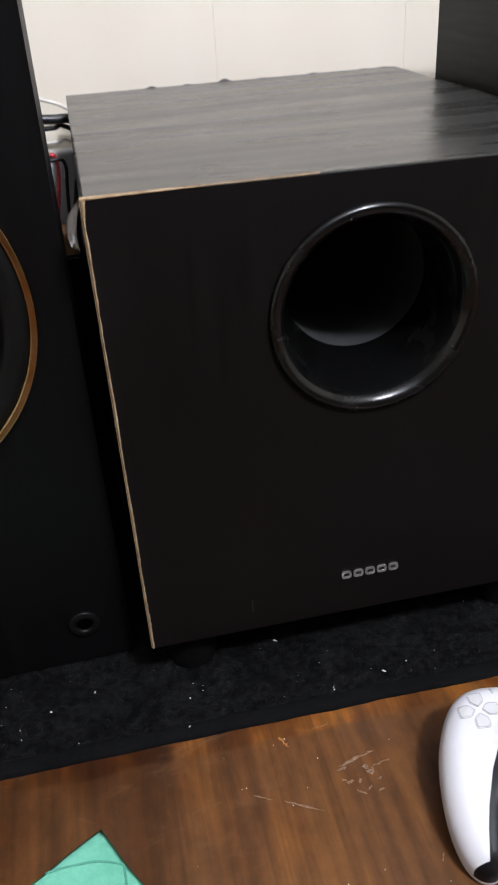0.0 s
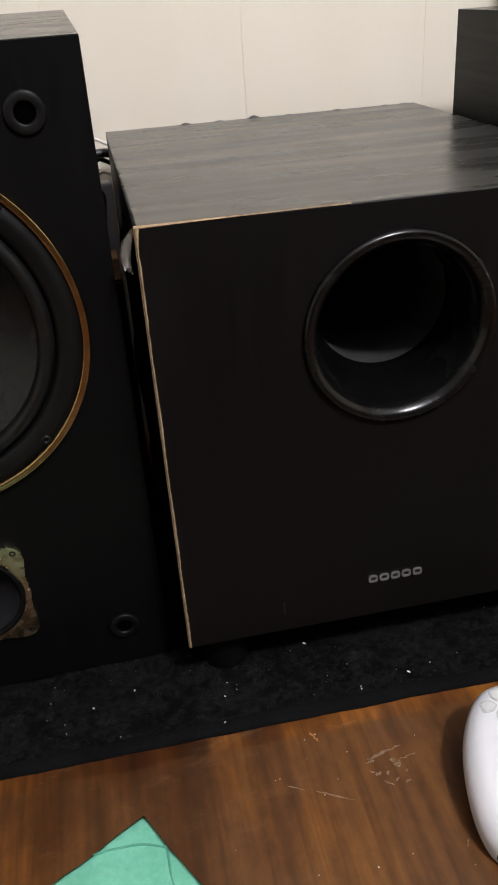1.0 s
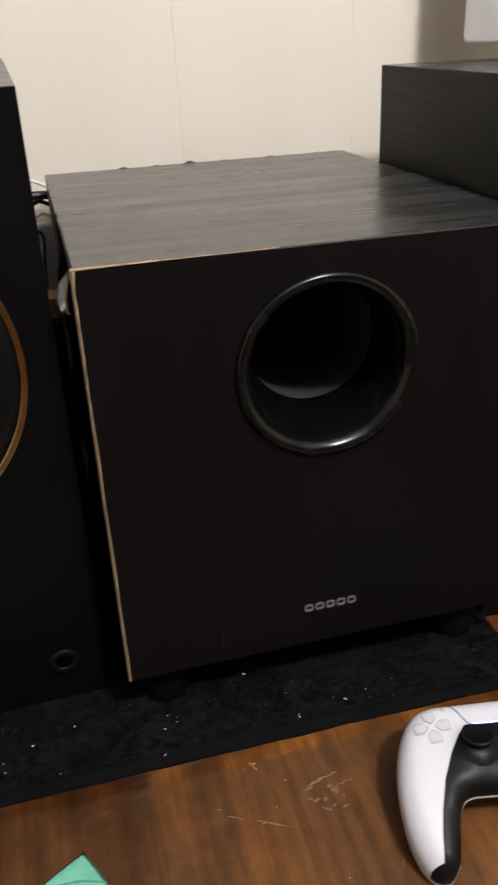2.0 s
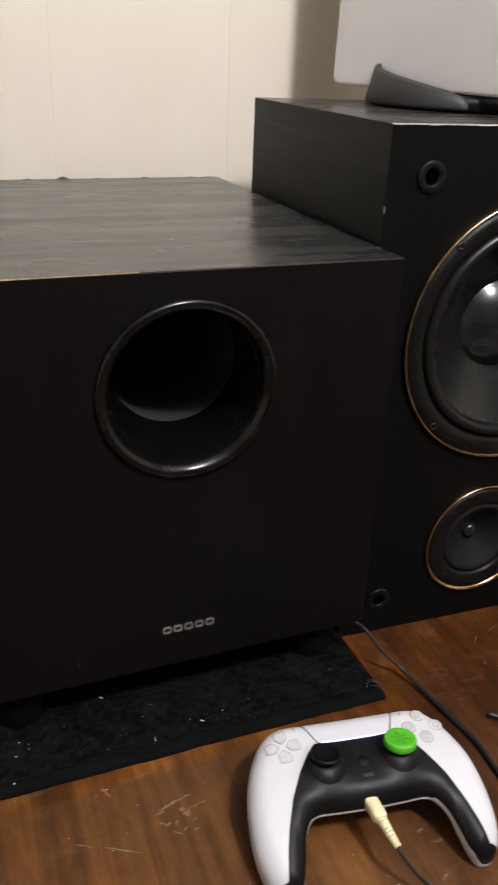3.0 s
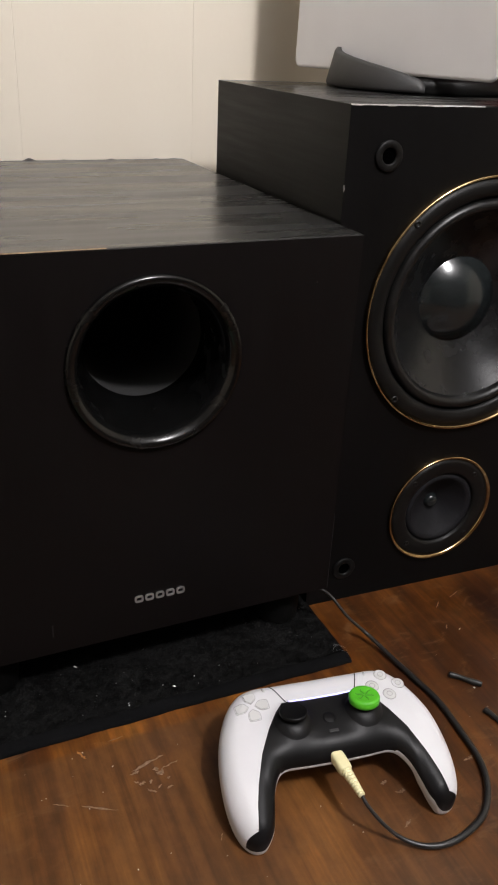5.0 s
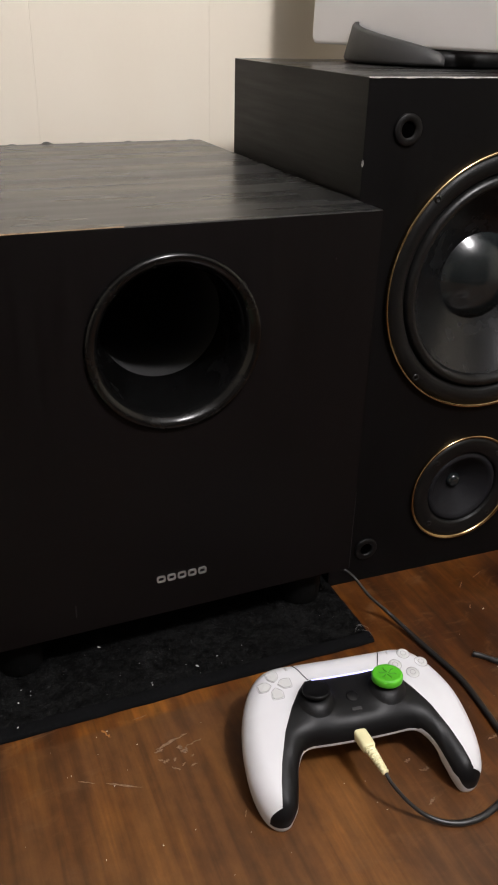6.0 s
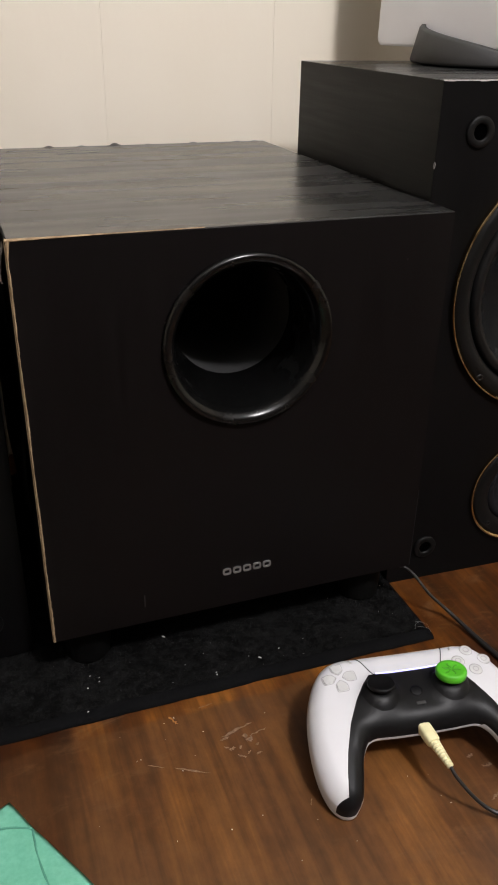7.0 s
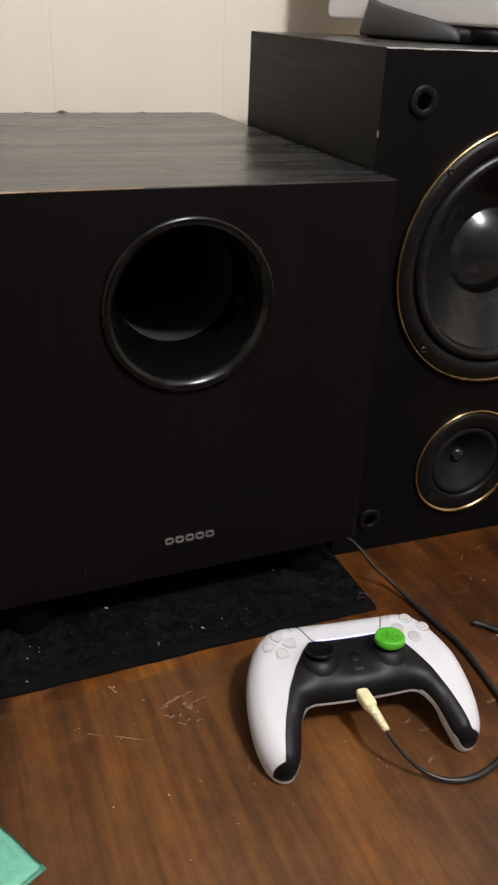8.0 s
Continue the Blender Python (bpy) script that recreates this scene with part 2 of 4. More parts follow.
def from_lists(name, verts, faces, material, parent=None, label="", smooth=False, kind=""):
    me = bpy.data.meshes.new(name)
    me.from_pydata(verts, [], faces)
    me.update()
    me.materials.append(material)
    if smooth:
        me.shade_smooth()
    ob = new(name, me)
    ob.parent = parent
    return tagged(ob, label, kind=kind)


def box(x0, x1, y0, y1, z0, z1, bevel=0.0, segments=2):
    bm = bmesh.new()
    bmesh.ops.create_cube(bm, size=1, matrix=Matrix.Translation(((x0 + x1) / 2, (y0 + y1) / 2, (z0 + z1) / 2)) @ Matrix.Diagonal((x1 - x0, y1 - y0, z1 - z0, 1)))
    if bevel:
        bmesh.ops.bevel(bm, geom=bm.edges[:], offset=bevel, segments=segments, profile=0.5, affect="EDGES")
    return bm


def lathe(profile, centre=(0, 0, 0), segments=96, axis="y", close=False):
    """Revolves (radius, height) pairs; the height runs along +y (into a cabinet) or +z."""
    bm = bmesh.new()
    rings = []
    for r, h in profile:
        if r < 1e-6:
            p = Vector((0, h, 0)) if axis == "y" else Vector((0, 0, h))
            rings.append([bm.verts.new(p + Vector(centre))])
            continue
        ring = []
        for i in range(segments):
            a = 2 * math.pi * i / segments
            p = Vector((r * math.cos(a), h, r * math.sin(a))) if axis == "y" else Vector((r * math.cos(a), r * math.sin(a), h))
            ring.append(bm.verts.new(p + Vector(centre)))
        rings.append(ring)
    if close:
        rings.append(rings[0])
    for a, b in zip(rings, rings[1:]):
        for i in range(segments):
            j = (i + 1) % segments
            if len(a) == 1:
                bm.faces.new((a[0], b[i], b[j]))
            elif len(b) == 1:
                bm.faces.new((a[i], a[j], b[0]))
            else:
                bm.faces.new((a[i], a[j], b[j], b[i]))
    bmesh.ops.recalc_face_normals(bm, faces=bm.faces[:])
    return bm


def spline(points, steps=10):
    """A Catmull-Rom line through points."""
    p = [Vector(q) for q in points]
    p = [2 * p[0] - p[1]] + p + [2 * p[-1] - p[-2]]
    out = []
    for a, b, c, d in zip(p, p[1:], p[2:], p[3:]):
        for k in range(steps):
            t = k / steps
            out.append(0.5 * (2 * b + (c - a) * t + (2 * a - 5 * b + 4 * c - d) * t * t + (3 * b - a - 3 * c + d) * t**3))
    return out + [p[-2]]


def hose(points, radius, steps=10, sides=12):
    """A round cable along a spline; radius is a number or a function of 0..1."""
    line = spline(points, steps)
    bm = bmesh.new()
    rings = []
    for i, p in enumerate(line):
        t = (line[min(i + 1, len(line) - 1)] - line[max(i - 1, 0)]).normalized()
        u = t.cross(Vector((0, 0, 1)))
        u = u.normalized() if u.length > 1e-4 else Vector((1, 0, 0))
        w = t.cross(u)
        r = radius(i / (len(line) - 1)) if callable(radius) else radius
        rings.append([bm.verts.new(p + r * (math.cos(a) * u + math.sin(a) * w)) for a in (2 * math.pi * k / sides for k in range(sides))])
    for a, b in zip(rings, rings[1:]):
        for i in range(sides):
            bm.faces.new((a[i], a[(i + 1) % sides], b[(i + 1) % sides], b[i]))
    bm.faces.new(rings[0][::-1])
    bm.faces.new(rings[-1])
    bmesh.ops.recalc_face_normals(bm, faces=bm.faces[:])
    return bm


def pierced_panel(bm, x0, x1, z0, z1, y0, y1, cx, cz, r, n=96):
    """A slab from y0 to y1 with a round hole through it."""
    def rim(a):
        c, s = math.cos(a), math.sin(a)
        k = min(((x1 if c > 0 else x0) - cx) / c if abs(c) > 1e-9 else 1e9, ((z1 if s > 0 else z0) - cz) / s if abs(s) > 1e-9 else 1e9)
        return cx + k * c, cz + k * s
    angles = sorted([2 * math.pi * i / n for i in range(n)] + [math.atan2(z - cz, x - cx) % (2 * math.pi) for x in (x0, x1) for z in (z0, z1)])
    rows = []
    for a in angles:
        ox, oz = rim(a)
        ix, iz = cx + r * math.cos(a), cz + r * math.sin(a)
        rows.append([bm.verts.new(q) for q in ((ox, y0, oz), (ix, y0, iz), (ix, y1, iz), (ox, y1, oz))])
    for a, b in zip(rows, rows[1:] + rows[:1]):
        for i in range(4):
            j = (i + 1) % 4
            bm.faces.new((a[i], a[j], b[j], b[i]))
    bmesh.ops.recalc_face_normals(bm, faces=bm.faces[:])
    return bm


def ragged_strip(origin, along, side_a, side_b, length, wide_a, wide_b, steps, seed, lift=0.0005):
    """A worn band that wraps a cabinet edge, with an uneven width on both faces."""
    o, t, a, b = Vector(origin), Vector(along), Vector(side_a), Vector(side_b)
    rng = random.Random(seed)
    bm = bmesh.new()
    rows = []
    out = -(a + b).normalized()
    for i in range(steps + 1):
        f = i / steps
        wob = noise.noise((f * length * 160, seed, 0)) + 0.6 * noise.noise((f * length * 600, seed, 5))
        wa = max(0.0002, wide_a(f) * (1 + 0.3 * wob))
        wb = max(0.0002, wide_b(f) * (1 + 0.4 * wob + 0.2 * rng.random()))
        p = o + t * (f * length)
        rows.append([bm.verts.new(q) for q in (p + a * wa - b * lift * 0.3, p + a * wa * 0.5 - b * lift, p + out * lift * (0.8 + 0.2 * rng.random()) + (a + b) * 0.0004, p + b * wb * 0.5 - a * lift, p + b * wb - a * lift * 0.3)])
    for p, q in zip(rows, rows[1:]):
        for i in range(4):
            bm.faces.new((p[i], p[i + 1], q[i + 1], q[i]))
    bmesh.ops.recalc_face_normals(bm, faces=bm.faces[:])
    return bm


# ---- the room ----
WALL_Y, FLOOR_Z, CEIL_Z = 0.418, -0.62, 1.78


def setting(name, bm, material, label):
    return tagged(part(name, bm, material), label, name.split("_")[0], kind="structure")


wall_north = setting("wall_north", box(-1.9, 2.3, WALL_Y + 0.012, WALL_Y + 0.13, FLOOR_Z, CEIL_Z), WALL, "cream painted wall covered with vertical boards")
# unseen added wall, kept dark so black fronts reflect little
setting("wall_south", box(-1.9, 2.3, -2.82, -2.7, FLOOR_Z, CEIL_Z), DARK_WALL, "unseen added wall, dark brown to dim reflections")
# unseen added side walls, cream to bounce light onto the console plate
setting("wall_west", box(-2.02, -1.9, -2.82, WALL_Y + 0.13, FLOOR_Z, CEIL_Z), WALL, "unseen added wall, cream to bounce light")
setting("wall_east", box(2.3, 2.42, -2.82, WALL_Y + 0.13, FLOOR_Z, CEIL_Z), WALL, "unseen added wall, cream to bounce light")
setting("floor", box(-2.02, 2.42, -2.82, WALL_Y + 0.13, FLOOR_Z - 0.1, FLOOR_Z), FLOOR, "brown floor covering")
setting("ceiling", box(-2.02, 2.42, -2.82, WALL_Y + 0.13, CEIL_Z, CEIL_Z + 0.1), CEILING, "plain white ceiling")

# ---- the table ----
TOP = (-1.1, 1.3, -0.72, 0.405)
table = thing("table", pose(0, 0, FLOOR_Z), "worn brown varnished wooden table against the wall", "table")
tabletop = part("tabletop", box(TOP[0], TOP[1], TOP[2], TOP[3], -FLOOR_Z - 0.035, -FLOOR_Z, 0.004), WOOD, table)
for x in (TOP[0] + 0.06, TOP[1] - 0.06):
    for y in (TOP[2] + 0.06, TOP[3] - 0.06):
        part("leg", box(x - 0.03, x + 0.03, y - 0.03, y + 0.03, 0, -FLOOR_Z - 0.035, 0.004), WOOD, table)


def flake(x, y, length, width, angle, seed, lift=0.0003, n=9):
    """A thin, ragged scuff lying on the varnish."""
    rng = random.Random(seed)
    bm = bmesh.new()
    ca, sa = math.cos(angle), math.sin(angle)
    up, low = [], []
    for i in range(n):
        u = (i / (n - 1) - 0.5) * length
        w = width * math.sqrt(max(0.02, 1 - (2 * i / (n - 1) - 1) ** 2)) * (0.35 + 0.8 * rng.random())
        s = width * 0.6 * (rng.random() - 0.5)
        for row, v in ((up, s + w / 2), (low, s - w / 2)):
            row.append(bm.verts.new((x + ca * u - sa * v, y + sa * u + ca * v, -FLOOR_Z + lift)))
    for i in range(n - 1):
        bm.faces.new((low[i], low[i + 1], up[i + 1], up[i]))
    return bm


# ---- the mat ----
MAT = (-0.42, 0.307, -0.0425, 0.345)


def mat_height(x, y):
    return 0.0046 + 0.0019 * noise.noise((x * 48, y * 48, 0)) + 0.0014 * noise.noise((x * 110, y * 110, 3)) + 0.0009 * noise.noise((x * 190, y * 190, 7))


floor_mat = thing("floor_mat", pose(0, 0, 0), "black plush mat dotted with lint, lying under the loudspeakers", "mat")


def plush():
    nx, ny = 420, 220
    x0, x1, y0, y1 = MAT[0], MAT[1] - 0.004, MAT[2] + 0.010, MAT[3]
    verts, faces = [], []
    for j in range(ny + 1):
        for i in range(nx + 1):
            x, y = x0 + (x1 - x0) * i / nx, y0 + (y1 - y0) * j / ny
            verts.append((x, y, mat_height(x, y)))
    base = len(verts)
    for j in range(ny):
        for i in range(nx):
            a = j * (nx + 1) + i
            faces.append((a, a + 1, a + nx + 2, a + nx + 1))
    corners = [(x0, y0), (x1, y0), (x1, y1), (x0, y1)]
    for x, y in corners:
        verts.append((x, y, 0.0003))
    faces.append((base + 3, base + 2, base + 1, base))
    edge = [[j0 for j0 in range(nx + 1)], [j * (nx + 1) + nx for j in range(ny + 1)], [ny * (nx + 1) + nx - i for i in range(nx + 1)], [(ny - j) * (nx + 1) for j in range(ny + 1)]]
    for k, row in enumerate(edge):
        faces.append((base + k, base + (k + 1) % 4, *row[::-1]))
    from_lists("plush_top", verts, faces, MAT_PILE, floor_mat, smooth=True)


plush()


def binding(points, width, seed):
    """A sewn, slightly domed and wavy edge band."""
    bm = bmesh.new()
    rows = []
    line = spline(points, 40)
    for i, p in enumerate(line):
        t = (line[min(i + 1, len(line) - 1)] - line[max(i - 1, 0)]).normalized()
        s = Vector((-t.y, t.x, 0))
        wob = 0.0009 * noise.noise((p.x * 30 + seed, p.y * 30, 0)) + 0.0004 * noise.noise((p.x * 120, p.y * 120, seed))
        row = []
        for f, h in ((-0.5, 0.0004), (-0.47, 0.0022), (-0.25, 0.0036), (0.15, 0.0043), (0.42, 0.0044), (0.5, 0.0040)):
            q = p + s * (f * width + wob)
            row.append(bm.verts.new((q.x, q.y, h + (0.5 * wob if h > 0.001 else 0))))
        rows.append(row)
    for a, b in zip(rows, rows[1:]):
        for k in range(5):
            bm.faces.new((a[k], a[k + 1], b[k + 1], b[k]))
    bmesh.ops.recalc_face_normals(bm, faces=bm.faces[:])
    return bm


part("binding", binding([(MAT[0], MAT[2] + 0.005, 0), (-0.2, MAT[2] + 0.0055, 0), (0.0, MAT[2] + 0.0055, 0), (0.16, MAT[2] + 0.005, 0), (MAT[1] - 0.001, MAT[2] + 0.003, 0)], 0.011, 1), MAT_HEM, floor_mat, "charcoal fabric edge binding", True)
part("binding", binding([(MAT[1] - 0.003, MAT[2], 0), (MAT[1] - 0.003, 0.05, 0), (MAT[1] - 0.004, 0.2, 0), (MAT[1] - 0.004, MAT[3], 0)], 0.0042, 4), MAT_HEM, floor_mat, "charcoal fabric edge binding", True)


def flecks(name, count, area, seed, height, sizes, material, label, extra=()):
    rng = random.Random(seed)
    verts, faces = [], []
    spots = [(rng.uniform(area[0], area[1]), rng.uniform(area[2], area[3]), rng.uniform(*sizes)) for _ in range(count)] + list(extra)
    for x, y, s in spots:
        z, a = height(x, y), rng.uniform(0, 6.28)
        k, n = len(verts), 6
        stretch = rng.uniform(0.2, 0.9)
        for i in range(n):
            b = 2 * math.pi * i / n
            u, v = s * math.cos(b) * (0.7 + 0.5 * rng.random()), s * stretch * math.sin(b) * (0.7 + 0.5 * rng.random())
            verts.append((x + u * math.cos(a) - v * math.sin(a), y + u * math.sin(a) + v * math.cos(a), z + s * 0.25 * rng.random()))
        verts.append((x, y, z + s * 0.6))
        faces += [(k + i, k + (i + 1) % n, k + n) for i in range(n)]
        faces.append(tuple(k + n - 1 - i for i in range(n)))
    ob = from_lists(name, verts, faces, material, kind="stuff")
    return tagged(ob, label, name)


flecks("lint", 55, (-0.2, 0.295, -0.036, 0.03), 11, lambda x, y: mat_height(x, y) + 0.0012, (0.0002, 0.00065), LINT, "pale lint and crumbs caught in the black mat",
       [(0.0892, 0.0254, 0.0021), (0.1571, -0.0221, 0.0018), (-0.0445, 0.0095, 0.0015), (0.118, -0.031, 0.0009), (0.016, -0.036, 0.0012), (0.02, -0.012, 0.0008), (-0.075, 0.0, 0.0011), (0.175, -0.019, 0.0008)])
flecks("crumbs", 60, (-0.12, 0.5, -0.3, -0.05), 23, lambda x, y: 0.0001, (0.0002, 0.0007), LINT, "tiny pale crumbs scattered on the table top",
       [(0.4193, -0.0419, 0.0017), (0.385, -0.107, 0.0012), (0.0754, -0.0573, 0.0006)])


# ---- subwoofer ----
W, H, D, B = 0.3023, 0.347, 0.3755, 0.0467
PORT = (0.1518, 0.2682)
sub = thing("subwoofer", pose(0, 0, 0.0), "large black subwoofer with chipped edges, standing on the mat", "subwoofer")
bm = pierced_panel(bmesh.new(), 0.0, W, B, H - 0.0010, 0.0, 0.018, PORT[0], PORT[1], 0.0585)
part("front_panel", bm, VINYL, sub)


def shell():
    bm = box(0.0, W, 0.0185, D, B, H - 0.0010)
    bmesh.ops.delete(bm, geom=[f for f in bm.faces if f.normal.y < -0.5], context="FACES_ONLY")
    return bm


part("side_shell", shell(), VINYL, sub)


def sub_top():
    """The wrapped top skin, with lifted wrinkles along the grain and a frayed back edge."""
    nx, ny = 120, 110
    verts, faces = [], []
    for j in range(ny + 1):
        for i in range(nx + 1):
            x, y = W * i / nx, D * j / ny
            z = H - 0.0004 + 0.0004 * noise.noise((x * 6, y * 42, 0)) * min(1, 12 * (j / ny) * (1 - j / ny)) + 0.0002 * noise.noise((x * 9 + 5, y * 60, 2)) * min(1, 12 * (j / ny) * (1 - j / ny))
            if j == ny:
                y += 0.0012 * noise.noise((x * 90, 0, 0))
                z += 0.0055 * max(0, noise.noise((x * 60, 7, 0)) - 0.22)
            if j == 0:
                z -= 0.0003
            verts.append((x, y, z))
    for j in range(ny):
        for i in range(nx):
            a = j * (nx + 1) + i
            faces.append((a, a + 1, a + nx + 2, a + nx + 1))
    base = len(verts)
    for x, y in ((0, 0), (W, 0), (W, D), (0, D)):
        verts.append((x, y, H - 0.0009))
    edge = [list(range(nx + 1)), [j * (nx + 1) + nx for j in range(ny + 1)], [ny * (nx + 1) + nx - i for i in range(nx + 1)], [(ny - j) * (nx + 1) for j in range(ny + 1)]]
    for k, row in enumerate(edge):
        faces.append((base + k, base + (k + 1) % 4, *row[::-1]))
    faces.append((base + 3, base + 2, base + 1, base))
    ob = from_lists("top_skin", verts, faces, VINYL_TOP_SHEEN, sub, "black woodgrain vinyl top, wrinkled, painted paler for sheen", True)
    for f in ob.data.polygons[-5:]:
        f.use_smooth = False


sub_top()
part("worn_and_highlit_edge", ragged_strip((0, 0, B), (0, 0, 1), (1, 0, 0), (0, 1, 0), H - B, lambda f: 0.0015 - 0.0004 * f + 0.0002 * math.sin(23 * f) + 0.0022 * max(0.0, f - 0.965) / 0.035, lambda f: 0.0012, 160, 3), FIBREBOARD, sub, "bared tan fibreboard edge")
# this grey strip paints the highlight along the lower right edge; no wear
part("worn_and_highlit_edge", ragged_strip((W, 0, B), (0, 0, 1), (-1, 0, 0), (0, 1, 0), 0.075, lambda f: 0.00035 * (1 - f) ** 0.6, lambda f: 0.0003, 50, 12), SCUFF_AND_GLINT_GREY, sub, "painted grey edge highlight")
part("worn_and_highlit_edge", ragged_strip((0, 0, H), (1, 0, 0), (0, 0, -1), (0, 1, 0), 0.40 * W, lambda f: 0.0010 * max(0.0, 1 - f) ** 2.0, lambda f: 0.0030 * max(0.0, 1 - f) ** 2.0, 150, 8), FIBREBOARD, sub, "bared tan fibreboard edge")


def curl(x, y, z, wide, high, bend, seed):
    """A torn tongue of veneer backing that curls off the side."""
    rng = random.Random(seed)
    bm = bmesh.new()
    rows = []
    for i in range(9):
        f = i / 8
        row = []
        for j in range(6):
            g = j / 5
            w = wide * (0.5 + 0.5 * math.sin(math.pi * min(1, 0.25 + f * 0.8))) * (0.85 + 0.3 * rng.random())
            row.append(bm.verts.new((x - bend * math.sin(f * 2.2) * (0.4 + g * 0.6) - 0.0006, y + g * w, z - f * high * (0.9 + 0.2 * rng.random()))))
        rows.append(row)
    for a, b in zip(rows, rows[1:]):
        for j in range(5):
            bm.faces.new((a[j], a[j + 1], b[j + 1], b[j]))
    bmesh.ops.solidify(bm, geom=bm.faces[:], thickness=0.0005)
    return bm


part("torn_veneer", curl(0.0, 0.001, H - 0.0035, 0.016, 0.023, 0.0085, 4), PAPER, sub, "torn pale backing paper at the corner", True)
for y, z, wide, high, bend, seed in ((0.03, 0.335, 0.10, 0.05, 0.0055, 9), (0.05, 0.262, 0.07, 0.06, 0.0070, 14), (0.02, 0.215, 0.05, 0.07, 0.0060, 21)):
    part("torn_veneer", curl(0.0, y, z, wide, high, bend, seed), SPEAKER_VINYL, sub, "loose black veneer lifting off the side", True)
ring = [(0.0586, 0.012), (0.0615, 0.0002), (0.0614, -0.0018), (0.0608, -0.0033), (0.0593, -0.0043), (0.0574, -0.0042), (0.0553, -0.0030), (0.0534, -0.0008), (0.0519, 0.0022), (0.0509, 0.0055), (0.0500, 0.011), (0.0487, 0.022), (0.0474, 0.036), (0.0463, 0.050), (0.0458, 0.056)]


def skewed(bm):
    """Bends the tube behind the flare sideways, added to shift the lit crescent inside."""
    for v in bm.verts:
        f = min(1.0, max(0.0, (v.co.y - 0.018) / 0.034))
        v.co.x += 0.0065 * f * f * (3 - 2 * f)
    return bm


port = part("bass_port", skewed(lathe(ring, (PORT[0], 0, PORT[1]))), GLOSS_BLACK, sub, "glossy black flared port ring", True)
part("port_tube", skewed(lathe([(0.0457, 0.0555), (0.0456, 0.10), (0.0456, 0.20), (0.0456, 0.262), (0.0, 0.262)], (PORT[0], 0, PORT[1]))), TUBE_GREY, port, "grey inner port tube", True)
for k in range(5):
    # plain hollow silver marks, one after another
    x, bm, rows = 0.1328 + 0.0083 * k, bmesh.new(), []
    for i in range(24):
        a = 2 * math.pi * i / 24
        c, q = math.cos(a), math.sin(a)
        u, v = 0.00345 * math.copysign(abs(c) ** 0.6, c), 0.0030 * math.copysign(abs(q) ** 0.6, q)
        rows.append([bm.verts.new((x + 0.0035 + u * f, y, 0.0797 + v * g)) for f, g, y in ((1, 1, 0.0003), (1, 1, -0.001), (0.6, 0.55, -0.001), (0.6, 0.55, 0.0003))])
    for a, b in zip(rows, rows[1:] + rows[:1]):
        for i in range(3):
            bm.faces.new((a[i], a[i + 1], b[i + 1], b[i]))
    bmesh.ops.recalc_face_normals(bm, faces=bm.faces[:])
    part("badge_mark", bm, SILVER, sub, "plain silver badge mark")
for x, z, high in ((0.0700, 0.0620, 0.011), (0.2680, 0.3152, 0.0012)):
    part("scuff", box(x, x + 0.0009, -0.0003, 0.0005, z, z + high, 0.0002), SCUFF_AND_GLINT_GREY, sub, "faint grey rub mark")
for x in (0.0285, W - 0.03):
    for y in (0.032, D - 0.035):
        part("foot", lathe([(0.0, 0.0052), (0.016, 0.0052), (0.0175, 0.007), (0.0185, 0.02), (0.018, B + 0.0004), (0.0, B + 0.0004)], (x, y, 0), 40, "z"), RUBBER, sub)


# ---- bookshelf loudspeakers ----
SW, SH, SD = 0.271, 0.4270, 0.2765
WZ, TZ = 0.2729, 0.0826


def screw(parent, x, z, r=0.0036, y=-0.0035, mat=SCREW):
    bm = lathe([(0.0, y + 0.0008), (r * 0.35, y + 0.0008), (r * 0.42, y - 0.0006), (r * 0.8, y - 0.0004), (r, y + 0.001), (r, y + 0.003), (0.0, y + 0.003)], (x, 0, z), 16)
    part("screw", bm, mat, parent, smooth=True)


# near-black that paints the shade of a hole on a shallow disc
BORE_SHADE = surface("bore_shade_black", grey(0.0004), grey(0.0008), (90, 90, 90), (0.8, 0.9), spec=0.0)


def grown(profile, k):
    return [(r * k, h) for r, h in profile]


